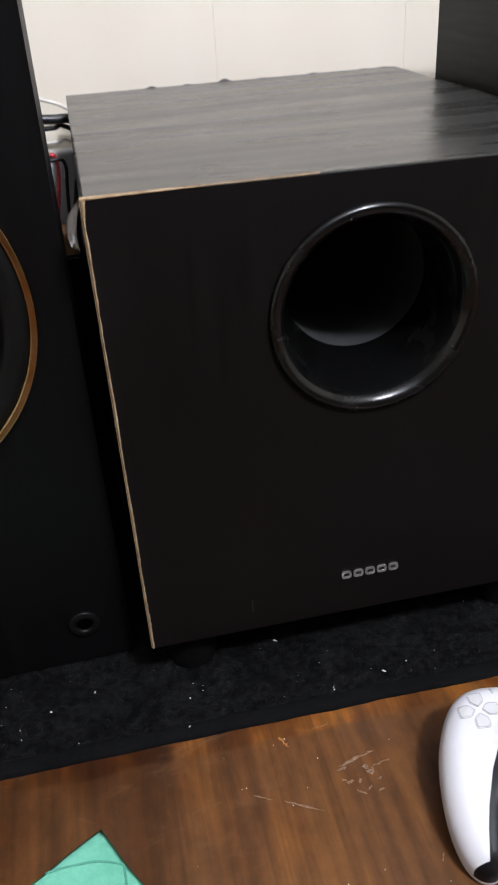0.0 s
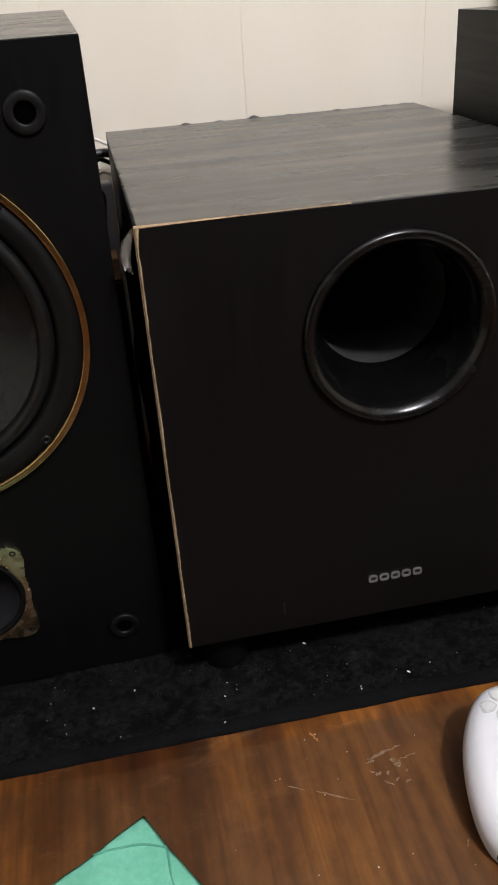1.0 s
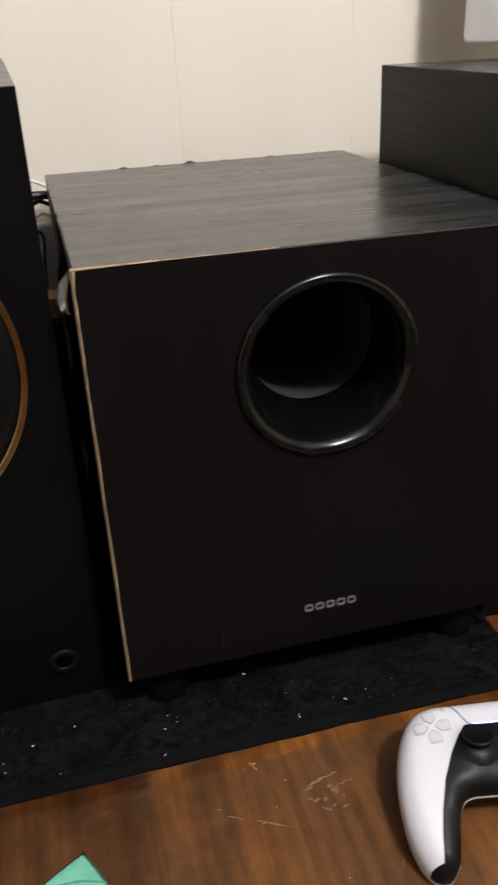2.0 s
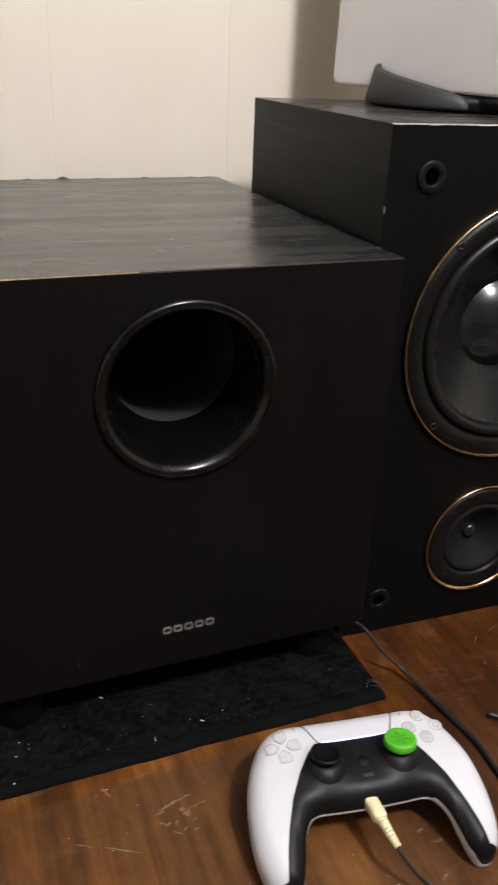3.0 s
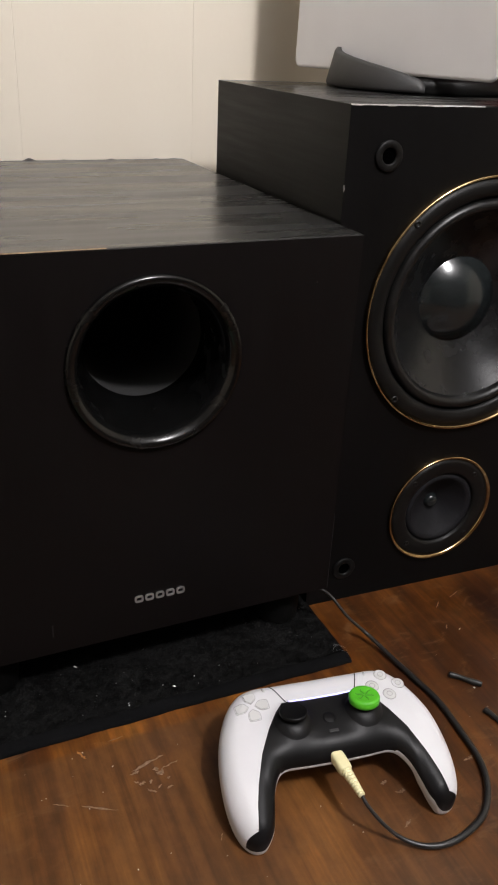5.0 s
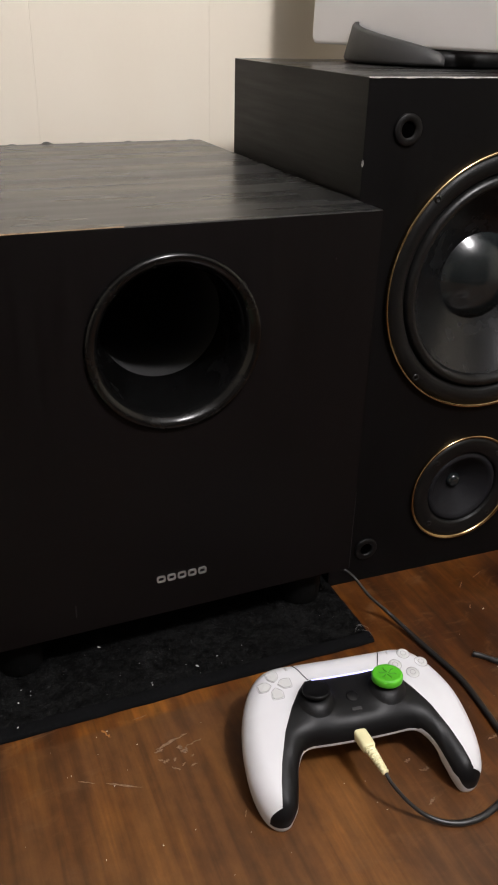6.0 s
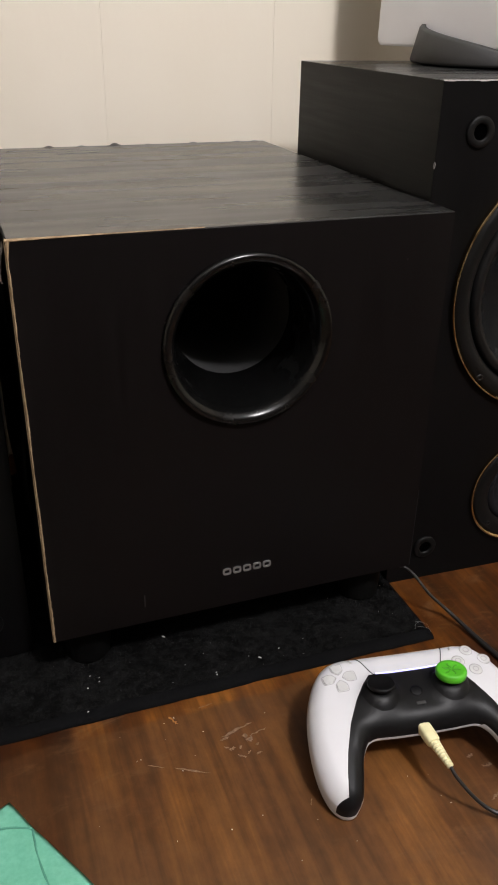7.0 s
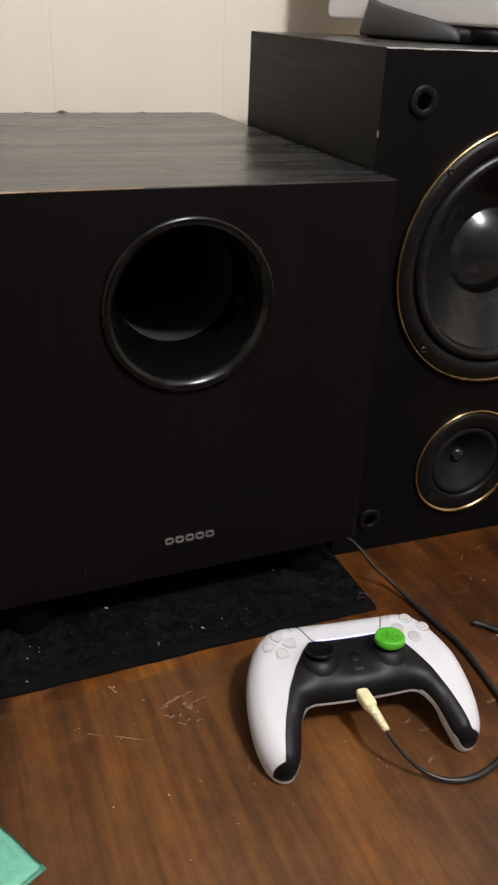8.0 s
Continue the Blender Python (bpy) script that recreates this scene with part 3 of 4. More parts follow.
def loudspeaker(m, label, sockets, gold_tweeter, k=1.0, wx=0.0, tx=0.0, WZ=WZ, TZ=TZ, band=0.0):
    s = thing("loudspeaker", m, label, "loudspeaker", "pair of loudspeakers")
    x0, x1 = -SW / 2, SW / 2
    bm = bmesh.new()
    pierced_panel(bm, x0, x1, 0.1405, SH, 0.0, 0.0012, wx, WZ, 0.098)
    pierced_panel(bm, x0, x1, 0.0, 0.1405, 0.0, 0.0012, tx, TZ, 0.037)
    bmesh.ops.remove_doubles(bm, verts=bm.verts[:], dist=1e-5)
    part("baffle", bm, BAFFLE, s)
    bm = box(x0, x1, 0.0012, SD, 0.0, SH)
    bmesh.ops.delete(bm, geom=[f for f in bm.faces if f.normal.y < -0.5], context="FACES_ONLY")
    part("cabinet", bm, SPEAKER_VINYL, s)
    # thin added sheet: same vinyl as the sides, lightened to show sheen on top
    part("top_panel", box(x0 + 0.0002, x1 - 0.0002, 0.0014, SD - 0.0002, SH - 0.002, SH + 0.0004), VINYL_TOP_SHEEN, s, "black woodgrain vinyl top, painted paler for sheen")
    woofer = part("woofer", lathe(grown([(0.1045, 0.0), (0.1045, -0.003), (0.098, -0.0036), (0.0925, -0.003), (0.0905, -0.001), (0.0895, 0.004), (0.088, 0.006)], k), (wx, 0, WZ)), MATT_BLACK, s, "black woofer basket rim", True)
    part("trim_ring", lathe(grown([(0.1072 + band, 0.0), (0.1074 + band, -0.0036), (0.1069 + band, -0.0046), (0.1062 + band, -0.0046), (0.1060 + 0.5 * band, -0.0046 + 0.2 * band), (0.1060, -0.0046), (0.1055, -0.0037), (0.1047, -0.0030), (0.1047, 0.0)], k), (wx, 0, WZ)), GOLD, woofer, "thin polished gold ring", True)
    roll = [(0.0892 - 0.0052 + 0.0052 * math.cos(a), 0.003 - 0.0068 * math.sin(a)) for a in (math.pi * i / 12 for i in range(13))]
    part("surround", lathe(grown(roll + [(0.0782, 0.004)], k), (wx, 0, WZ)), SURROUND, woofer, "rolled rubber surround", True)
    part("cone", lathe(grown([(0.0800, 0.0022), (0.0765, 0.0050), (0.065, 0.0145), (0.05, 0.0245), (0.038, 0.031), (0.033, 0.0335), (0.03, 0.036)], k), (wx, 0, WZ)), CONE, woofer, "dark grey coated cone", True)
    cap = [(0.0378, 0.0322), (0.0366, 0.0312)] + [(0.0360 * (1 - i / 16), 0.0308 - 0.0135 * (1 - (1 - i / 16) ** 2.3)) for i in range(17)]
    bm = lathe(cap, (wx, 0, WZ - 0.002))
    if gold_tweeter:
        # two thumb dents low on the dome
        for dx, dz, wide, deep in ((-0.019, -0.0155, 0.0070, 0.0024), (-0.009, -0.0135, 0.0055, 0.0016)):
            for v in bm.verts:
                q = math.hypot(v.co.x - wx - dx, v.co.z - WZ + 0.002 - dz) / wide
                v.co.y += deep * math.exp(-q * q * 1.6)
    part("dust_cap", bm, CAP, woofer, "domed glossy dust cap, slightly dented" if gold_tweeter else "domed glossy dust cap", True)
    for a in (45, 135, 225, 315):
        screw(woofer, wx + k * 0.1015 * math.cos(radians(a)), WZ + k * 0.1015 * math.sin(radians(a)))
    if gold_tweeter:
        tw = part("tweeter", lathe([(0.0508, 0.0), (0.0508, -0.0022), (0.047, -0.0028), (0.038, -0.0028), (0.0362, -0.0016), (0.0352, 0.002)], (tx, 0, TZ)), MATT_BLACK, s, "small black tweeter plate", True)
        part("trim_ring", lathe([(0.0537, 0.0), (0.0539, -0.0028), (0.0534, -0.0036), (0.0527, -0.0036), (0.0519, -0.0029), (0.0507, -0.0022), (0.0507, 0.0)], (tx, 0, TZ)), GOLD, tw, "thin polished gold ring", True)
    else:
        bm = bmesh.new()
        pierced_panel(bm, tx - 0.041, tx + 0.041, TZ - 0.041, TZ + 0.041, -0.003, 0.0, tx, TZ, 0.0350)
        # the rim swells at the four corners into screw ears
        for v in bm.verts:
            dx, dz = v.co.x - tx, v.co.z - TZ
            if math.hypot(dx, dz) > 0.036:
                a = math.atan2(dz, dx)
                e = 0.0398 + 0.0130 * (math.sin(2 * a) ** 2) ** 2.5
                v.co.x, v.co.z = tx + e * math.cos(a), TZ + e * math.sin(a)
        tw = part("tweeter", bm, STEEL, s, "bare stained metal tweeter flange")
        part("gasket", lathe([(0.0352, -0.0028), (0.0360, -0.0042), (0.0350, -0.0054), (0.033, -0.0048), (0.0325, 0.0)], (tx, 0, TZ)), RUBBER, tw, smooth=True)
    part("cone", lathe([(0.0358, 0.0012), (0.034, -0.001), (0.031, -0.0014), (0.0285, 0.001), (0.022, 0.006), (0.012, 0.012), (0.0075, 0.0145)], (tx, 0, TZ)), MESH_CONE, tw, "small dark woven cone", True)
    part("dome", lathe([(0.0075, 0.0145), (0.0068, 0.0122), (0.0048, 0.0102), (0.0026, 0.0094), (0.0, 0.0092)], (tx, 0, TZ), 32), CAP, tw, "shiny centre dome", True)
    e = 0.0316 if gold_tweeter else 0.0343
    for dx in (-e, e):
        for dz in (-e, e):
            screw(tw, tx + dx, TZ + dz, 0.0028, -0.0028)
    for socket_x, z in sockets:
        sock = part("grille_socket", lathe([(0.0110, 0.0), (0.0110, -0.0016), (0.0104, -0.0022), (0.0066, -0.0022), (0.0058, -0.0018), (0.0056, 0.0)], (socket_x, 0, z), 40), MATT_BLACK, s, "round rubber grille socket", True)
        # no real hole: this disc paints the dark inside of the socket
        part("socket_bore_shade", lathe([(0.0057, -0.0006), (0.0052, -0.0003), (0.0, -0.0002)], (socket_x, 0, z), 24), BORE_SHADE, sock)
    return s


yaw = -2.57
ca, sa = math.cos(radians(yaw)), math.sin(radians(yaw))
right_spk = loudspeaker(pose(0.3042 + ca * SW / 2, 0.0362 + sa * SW / 2, 0, 0, 0, yaw), "black cabinet loudspeaker with gold-ringed woofer and tweeter, on bare table", ((-SW / 2 + 0.0334, 0.3935), (-SW / 2 + 0.0352, 0.0350)), True, 1.0, 0.0, -0.0060)
left_spk = loudspeaker(pose(-0.0138 - SW / 2, 0.0400, 0.0065, 2.0, 0, 1.5) @ Matrix.Diagonal((1, 1, 1.015, 1)), "black cabinet loudspeaker with gold-ringed woofer and bare-metal tweeter, on the mat", ((SW / 2 - 0.0335, 0.3936), (SW / 2 - 0.0309, 0.0358)), False, 1.01, 0.0050, 0.0048, 0.2757, 0.0862, 0.0024)
# knocked corners of the bare-table loudspeaker
part("chip", ragged_strip((-SW / 2, 0, SH), (1, 0, 0), (0, 0, -1), (0, 1, 0), 0.11, lambda f: 0.0005 * (0.3 + abs(math.sin(17 * f))) * (f < 0.07 or 0.25 < f < 0.33 or 0.55 < f < 0.8), lambda f: 0.0026 * (f < 0.06) + 0.0003, 60, 5, 0.0006), PAPER, right_spk, "pale chipped veneer")
part("chip", ragged_strip((-SW / 2, 0, SH - 0.058), (0, 0, 1), (1, 0, 0), (0, 1, 0), 0.005, lambda f: 0.0009 * math.sin(math.pi * f), lambda f: 0.0012 * math.sin(math.pi * f), 8, 6, 0.0003), PAPER, right_spk, "pale chipped veneer")

# ---- game console on the loudspeaker ----
CZ = SH + 0.0004
console = thing("game_console", pose(0.4573, 0.075, CZ, 0, 0, 12.1), "upright white game console on a round grey stand, atop the loudspeaker", "game console")


def plate(x, bow, z0, z1, y0, y1, thick):
    """A tall side plate with rounded corners that bows gently outwards."""
    bm = bmesh.new()
    r, pts = 0.0075, []
    for cx, cz, a0 in ((y1 - r, z1 - r, 0), (y0 + r, z1 - r, 90), (y0 + r, z0 + r, 180), (y1 - r, z0 + r, 270)):
        for k in range(9):
            a = radians(a0 + 90 * k / 8)
            pts.append((cx + r * math.cos(a), cz + r * math.sin(a)))

    def at(y, z, side):
        f, g = (y - y0) / (y1 - y0) * 2 - 1, (z - z0) / (z1 - z0) * 2 - 1
        return Vector((x + bow * (0.25 * f * f - 0.8 * g * g * 0.5) + side * thick, y - 0.08 * min(0.16, z - z0), z))
    cy, cz = (y0 + y1) / 2, (z0 + z1) / 2
    for side in (-0.5, 0.5):
        loops = []
        for k in (1.0, 0.996, 0.985, 0.9, 0.7, 0.45, 0.2):
            loops.append([bm.verts.new(at(cy + (y - cy) * k, cz + (z - cz) * k, side * (0.55 if k == 1.0 else 1.0))) for y, z in pts])
        for a, b in zip(loops, loops[1:]):
            for i in range(len(pts)):
                j = (i + 1) % len(pts)
                bm.faces.new((a[i], a[j], b[j], b[i]))
        bm.faces.new(loops[-1])
        if side < 0:
            first = loops[0]
        else:
            for i in range(len(pts)):
                j = (i + 1) % len(pts)
                bm.faces.new((first[i], first[j], loops[0][j], loops[0][i]))
    bmesh.ops.recalc_face_normals(bm, faces=bm.faces[:])
    return bm


part("side_plate", plate(0.0, 0.0012, 0.0137, 0.403, 0.0, 0.253, 0.004), CONSOLE_WHITE, console, "matt white side plate", True)
part("side_plate", plate(0.100, -0.002, 0.0137, 0.403, 0.0, 0.253, 0.004), RED_PLASTIC, console, "dark red side plate", True)
part("body", box(0.012, 0.09, 0.092, 0.235, 0.0127, 0.385, 0.010, 3), GLOSS_BLACK, console, "glossy black core")
stand = part("stand", lathe([(0.0, 0.0), (0.079, 0.0), (0.082, 0.0015), (0.082, 0.010), (0.079, 0.0125), (0.0, 0.0125)], (0.05, 0.128, 0), 72, "z"), MATT_BLACK, console, "round black stand", True)


def stand_wedge():
    """The raised rear flank of the stand: a curved, tapering grey wall."""
    bm = bmesh.new()
    rows = []
    n = 40
    for i in range(n + 1):
        f = i / n
        a = radians(226 - 122 * f)
        h = 0.0085 + 0.0290 * f ** 0.62
        h = h if f < 0.985 else h - 0.0015
        row = []
        for r, z in ((0.087, 0.0016), (0.0885, 0.004), (0.0845 - 0.12 * (h - 0.014), h - 0.002), (0.083 - 0.12 * (h - 0.014), h), (0.079 - 0.12 * (h - 0.014), h + 0.0004), (0.073 - 0.12 * (h - 0.014), 0.006), (0.073, 0.0016)):
            row.append(bm.verts.new((0.05 + r * math.cos(a), 0.128 + r * math.sin(a), z)))
        rows.append(row)
    for a, b in zip(rows, rows[1:]):
        for k in range(7):
            bm.faces.new((a[k], a[(k + 1) % 7], b[(k + 1) % 7], b[k]))
    bm.faces.new(rows[0])
    bm.faces.new(rows[-1][::-1])
    bmesh.ops.recalc_face_normals(bm, faces=bm.faces[:])
    return bm


part("stand_flank", stand_wedge(), STAND_GREY, stand, "sloping matt grey flank", True)


# ---- game controller ----
def surface_nets(v, origin, h):
    """A smooth quad mesh of the zero level of a grid of distances."""
    n = np.array(v.shape) - 1
    acc, cnt = np.zeros((*n, 3)), np.zeros(n)
    for a in range(3):
        b, c = [k for k in range(3) if k != a]
        for ob in (0, 1):
            for oc in (0, 1):
                o = [0, 0, 0]
                o[b], o[c] = ob, oc
                s0 = tuple(slice(o[k], o[k] + n[k]) for k in range(3))
                o1 = o[:]
                o1[a] = 1
                s1 = tuple(slice(o1[k], o1[k] + n[k]) for k in range(3))
                p, q = v[s0], v[s1]
                cross = (p < 0) != (q < 0)
                t = np.where(cross, p / np.where(cross, p - q, 1), 0)
                for k in range(3):
                    acc[..., k] += cross * (o[k] + (t if k == a else 0))
                cnt += cross
    mask = cnt > 0
    ids = -np.ones(n, int)
    ids[mask] = np.arange(mask.sum())
    pts = (np.argwhere(mask) + acc[mask] / cnt[mask][:, None]) * h + origin
    quads = []
    for a in range(3):
        b, c = [(1, 2), (2, 0), (0, 1)][a]
        lo, hi = [slice(None)] * 3, [slice(None)] * 3
        lo[a], hi[a] = slice(0, -1), slice(1, None)
        p, q = v[tuple(lo)], v[tuple(hi)]
        at = np.argwhere((p < 0) != (q < 0))
        at = at[(at[:, b] > 0) & (at[:, c] > 0) & (at[:, b] < n[b]) & (at[:, c] < n[c])]
        flip = p[tuple(at.T)] >= 0
        rows = []
        for db, dc in ((-1, -1), (0, -1), (0, 0), (-1, 0)):
            cell = at.copy()
            cell[:, b] += db
            cell[:, c] += dc
            rows.append(ids[tuple(cell.T)])
        rows = np.array(rows).T
        rows[flip] = rows[flip][:, ::-1]
        quads.append(rows)
    return pts, np.concatenate(quads)


# half outline in millimetres, from the middle of the far edge round the grip to the middle of the near edge
HALF = [(0, 38.5), (18, 38.7), (33, 38.7), (47, 38.5), (59, 34), (69, 22), (76.8, 4), (80.8, -16), (81.2, -38), (77.5, -55), (70.5, -64.5), (62.5, -66.5), (55.5, -61), (51.8, -50), (48.5, -38), (43, -29), (36.5, -25.8), (20, -26.2), (0, -26.7)]


def rounded_outline():
    half = [Vector((x, y, 0)) for x, y in HALF]
    line = spline(half, 6)
    right = [(p.x, p.y) for p in line]
    return np.array(right + [(-x, y) for x, y in right[-2:0:-1]])


OUTLINE = rounded_outline()


def outline_distance(x, y):
    """Signed distance in the plan, negative inside."""
    d = np.full(x.shape, 1e9)
    inside = np.zeros(x.shape, bool)
    for (x0, y0), (x1, y1) in zip(OUTLINE, np.roll(OUTLINE, -1, 0)):
        ex, ey = x1 - x0, y1 - y0
        t = np.clip(((x - x0) * ex + (y - y0) * ey) / (ex * ex + ey * ey), 0, 1)
        d = np.minimum(d, np.hypot(x - x0 - t * ex, y - y0 - t * ey))
        if abs(ey) > 1e-9:
            hit = ((y0 > y) != (y1 > y)) & (x < x0 + (y - y0) * ex / ey)
            inside ^= hit
    return np.where(inside, -d, d)


def mid_height(x, y):
    """The level of the shell's middle: the grips sink towards their ends."""
    grip = np.clip((-y - 2) / 62, 0, 1) ** 1.3 * np.clip((np.abs(x) - 34) / 20, 0, 1)
    near = np.clip((-y - 4) / 20, 0, 1) ** 2 * np.clip((52 - np.abs(x)) / 20, 0, 1)
    side = np.clip((np.abs(x) - 40) / 40, 0, 1) ** 2
    return -13.5 - 14.8 * grip - 3.0 * near - 4.0 * side


def half_thick(x, y):
    grip = np.clip((-y - 5) / 55, 0, 1) * np.clip((np.abs(x) - 36) / 16, 0, 1)
    return 13.5 + 0.8 * grip


def dish_height(x, y):
    """Extra height of the raised cups round the two sticks."""
    r = np.hypot(np.abs(x) - 26, y - 0)
    return 4.2 * np.exp(-((np.maximum(r - 8, 0) / 6.5) ** 2))


pad = thing("game_controller", pose(0.2334, -0.1288, 0.0452, 6.5, 0, -8.3), "white and black game controller with green stick cap on the table", "game controller")
MM = 0.001


PAD_ROUND = 12.0


def facing(x, y):
    """How far the nearest edge of the outline faces the hollow between the grips, and the near side."""
    gx = (outline_distance(x + 0.5, y) - outline_distance(x - 0.5, y)) * -np.sign(x)
    gy = outline_distance(x, y - 0.5) - outline_distance(x, y + 0.5)
    grip = np.clip((gx - 0.25) / 0.45, 0, 1) * np.clip((-y - 18) / 10, 0, 1) * np.clip((y + 68) / 6, 0, 1)
    middle = np.clip(gy / 0.5, 0, 1) * np.clip((60 - np.abs(x)) / 8, 0, 1) * np.clip((-y - 8) / 6, 0, 1)
    return grip, middle


def controller_shell():
    h = 1.0
    xs, ys, zs = np.arange(-86, 86.5, h), np.arange(-74, 46.5, h), np.arange(-44, 9, h)
    X2, Y2 = np.meshgrid(xs, ys, indexing="ij")
    s = outline_distance(X2, Y2)
    m, ht, dish = mid_height(X2, Y2), half_thick(X2, Y2), dish_height(X2, Y2)
    grip, middle = facing(X2, Y2)
    R = PAD_ROUND - (1.5 * grip)[..., None]
    dz = zs[None, None, :] - m[..., None]
    top = np.where(dz > 0, dz - dish[..., None], -dz)
    # the sides under the overhang slope inwards
    drop = np.maximum(0, m[..., None] - zs[None, None, :])
    under = np.minimum(drop, 14) * np.maximum(0.05 * grip, 1.0 * middle)[..., None]
    q0, q1 = s[..., None] + under + R, top - (ht[..., None] - R)
    v = np.hypot(np.maximum(q0, 0), np.maximum(q1, 0)) + np.minimum(np.maximum(q0, q1), 0) - R
    pts, quads = surface_nets(v, np.array([xs[0], ys[0], zs[0]]), h)
    # smooth the mesh a little
    nb = np.concatenate([quads[:, [i, (i + 1) % 4]] for i in range(4)])
    for _ in range(6):
        acc, cnt = np.zeros_like(pts), np.zeros(len(pts))
        np.add.at(acc, nb[:, 0], pts[nb[:, 1]])
        np.add.at(cnt, nb[:, 0], 1)
        pts = 0.5 * pts + 0.5 * acc / cnt[:, None]
    return pts, quads


EDGE_Y = [-80, -60, -48, -36, -18, -2, 8, 17, 17.01, 60]
EDGE_X = [69, 66, 63.5, 60, 53, 44, 36.5, 29, 0, 0]
TOUCH_Y = 17.0


def pad_edge(y):
    return np.interp(y, EDGE_Y, EDGE_X)


def seam_field(p):
    """Positive on the upper side of the seam between rear shell and upper parts, in millimetres."""
    x, y, z = p[:, 0], p[:, 1], p[:, 2]
    grip, middle = facing(x, y)
    return z - mid_height(x, y) + 2.0 - np.maximum(6.8 * grip, 4.8 * middle)


def touch_edge(y):
    return np.interp(y, [17, 34, 46], [26, 33, 34.5])


def controller_parts():
    pts, quads = controller_shell()

    def label(p):
        x, y, z = p[:, 0], p[:, 1], p[:, 2]
        low = seam_field(p) < 0
        black = ((np.abs(x) < pad_edge(y)) & (y < TOUCH_Y)) | (y < -61.5)
        touch = (np.abs(x) < touch_edge(y)) & (y >= TOUCH_Y)
        return np.where(low, 0, np.where(black, 1, np.where(touch, 2, np.where(x < 0, 3, 4))))
    lab = label(pts[quads].mean(1))
    # draw the seams straight: vertices shared by two parts slide onto the dividing line
    nrm = np.zeros_like(pts)
    face_n = np.cross(pts[quads[:, 2]] - pts[quads[:, 0]], pts[quads[:, 3]] - pts[quads[:, 1]])
    for k in range(4):
        np.add.at(nrm, quads[:, k], face_n)
    nrm /= np.linalg.norm(nrm, axis=1, keepdims=True) + 1e-9
    seen = [set() for _ in range(len(pts))]
    for f, k in zip(quads, lab):
        for i in f:
            seen[i].add(int(k))
    seam = np.array([i for i, kinds in enumerate(seen) if 0 in kinds and len(kinds) > 1])
    for _ in range(3):
        p, f = pts[seam], seam_field(pts[seam])
        g = np.stack([(seam_field(p + d) - seam_field(p - d)) / 0.4 for d in np.eye(3) * 0.2], 1)
        g -= nrm[seam] * (g * nrm[seam]).sum(1, keepdims=True)
        step = -f[:, None] * g / np.maximum((g * g).sum(1, keepdims=True), 0.1)
        pts[seam] = p + step * np.minimum(1, 0.8 / np.maximum(np.linalg.norm(step, axis=1, keepdims=True), 1e-6))
    for i, kinds in enumerate(seen):
        x, y, z = pts[i]
        if 0 in kinds:
            continue
        if len(kinds) > 1:
            sx = 1 if x > 0 else -1
            if kinds == {1, 2}:
                pts[i, 1] += np.clip(TOUCH_Y - y, -0.6, 0.6)
            elif 2 in kinds:
                pts[i, 0] += np.clip(sx * touch_edge(y) - x, -0.7, 0.7)
            elif y < -59.5:
                pts[i, 1] += np.clip(-61.5 - y, -0.6, 0.6)
            else:
                pts[i, 0] += np.clip(sx * pad_edge(y) - x, -0.7, 0.7)
    for k, (name, material, text) in enumerate((("back_shell", WHITE_PLASTIC, ""), ("centre_panel", BLACK_PLASTIC, "satin black centre and inner grips"), ("touchpad", WHITE_PLASTIC, ""), ("front_plate", WHITE_PLASTIC, ""), ("front_plate", WHITE_PLASTIC, ""))):
        fs = quads[lab == k]
        used, inv = np.unique(fs, return_inverse=True)
        from_lists(name, (pts[used] * MM).tolist(), inv.reshape(-1, 4).tolist(), material, pad, text, True)


controller_parts()


def pad_top(x, y):
    """The height of the controller's upper face at a point of the plan, in millimetres."""
    x, y = np.array(float(x)), np.array(float(y))
    s, m, ht, R = float(outline_distance(x, y)), float(mid_height(x, y)), float(half_thick(x, y)), PAD_ROUND
    return m + ht - R + math.sqrt(max(0.0, R * R - max(0.0, s + R) ** 2)) + float(dish_height(x, y))


def pad_line(name, points, r, material, label=""):
    part(name, hose([(x * MM, y * MM, (pad_top(x, y) + 0.05) * MM) for x, y in points], r * MM, 4, 6), material, pad, label, True)


for s in (-1, 1):
    pad_line("seam", [(s * float(touch_edge(y)), y) for y in (17.2, 20, 24, 28, 32, 34.5, 36)], 0.38, BLACK_PLASTIC)
pad_line("light_bar", [(x, 16.9) for x in (-24, -14, -6, 0, 6, 14, 24)], 0.75, GLOW, "faintly glowing lavender light strip")


def button_disc(x, y, r, rise, material, name, label=""):
    z = pad_top(x, y)
    bm = lathe([(0.0, z + rise), (r * 0.6, z + rise * 0.97), (r * 0.9, z + rise * 0.8), (r, z + rise * 0.3), (r, z - 1.5)], (0, 0, 0), 32, "z")
    bmesh.ops.transform(bm, matrix=Matrix.Diagonal((MM, MM, MM, 1)) @ Matrix.Translation((x, y, 0)), verts=bm.verts[:])
    return part(name, bm, material, pad, label, True)


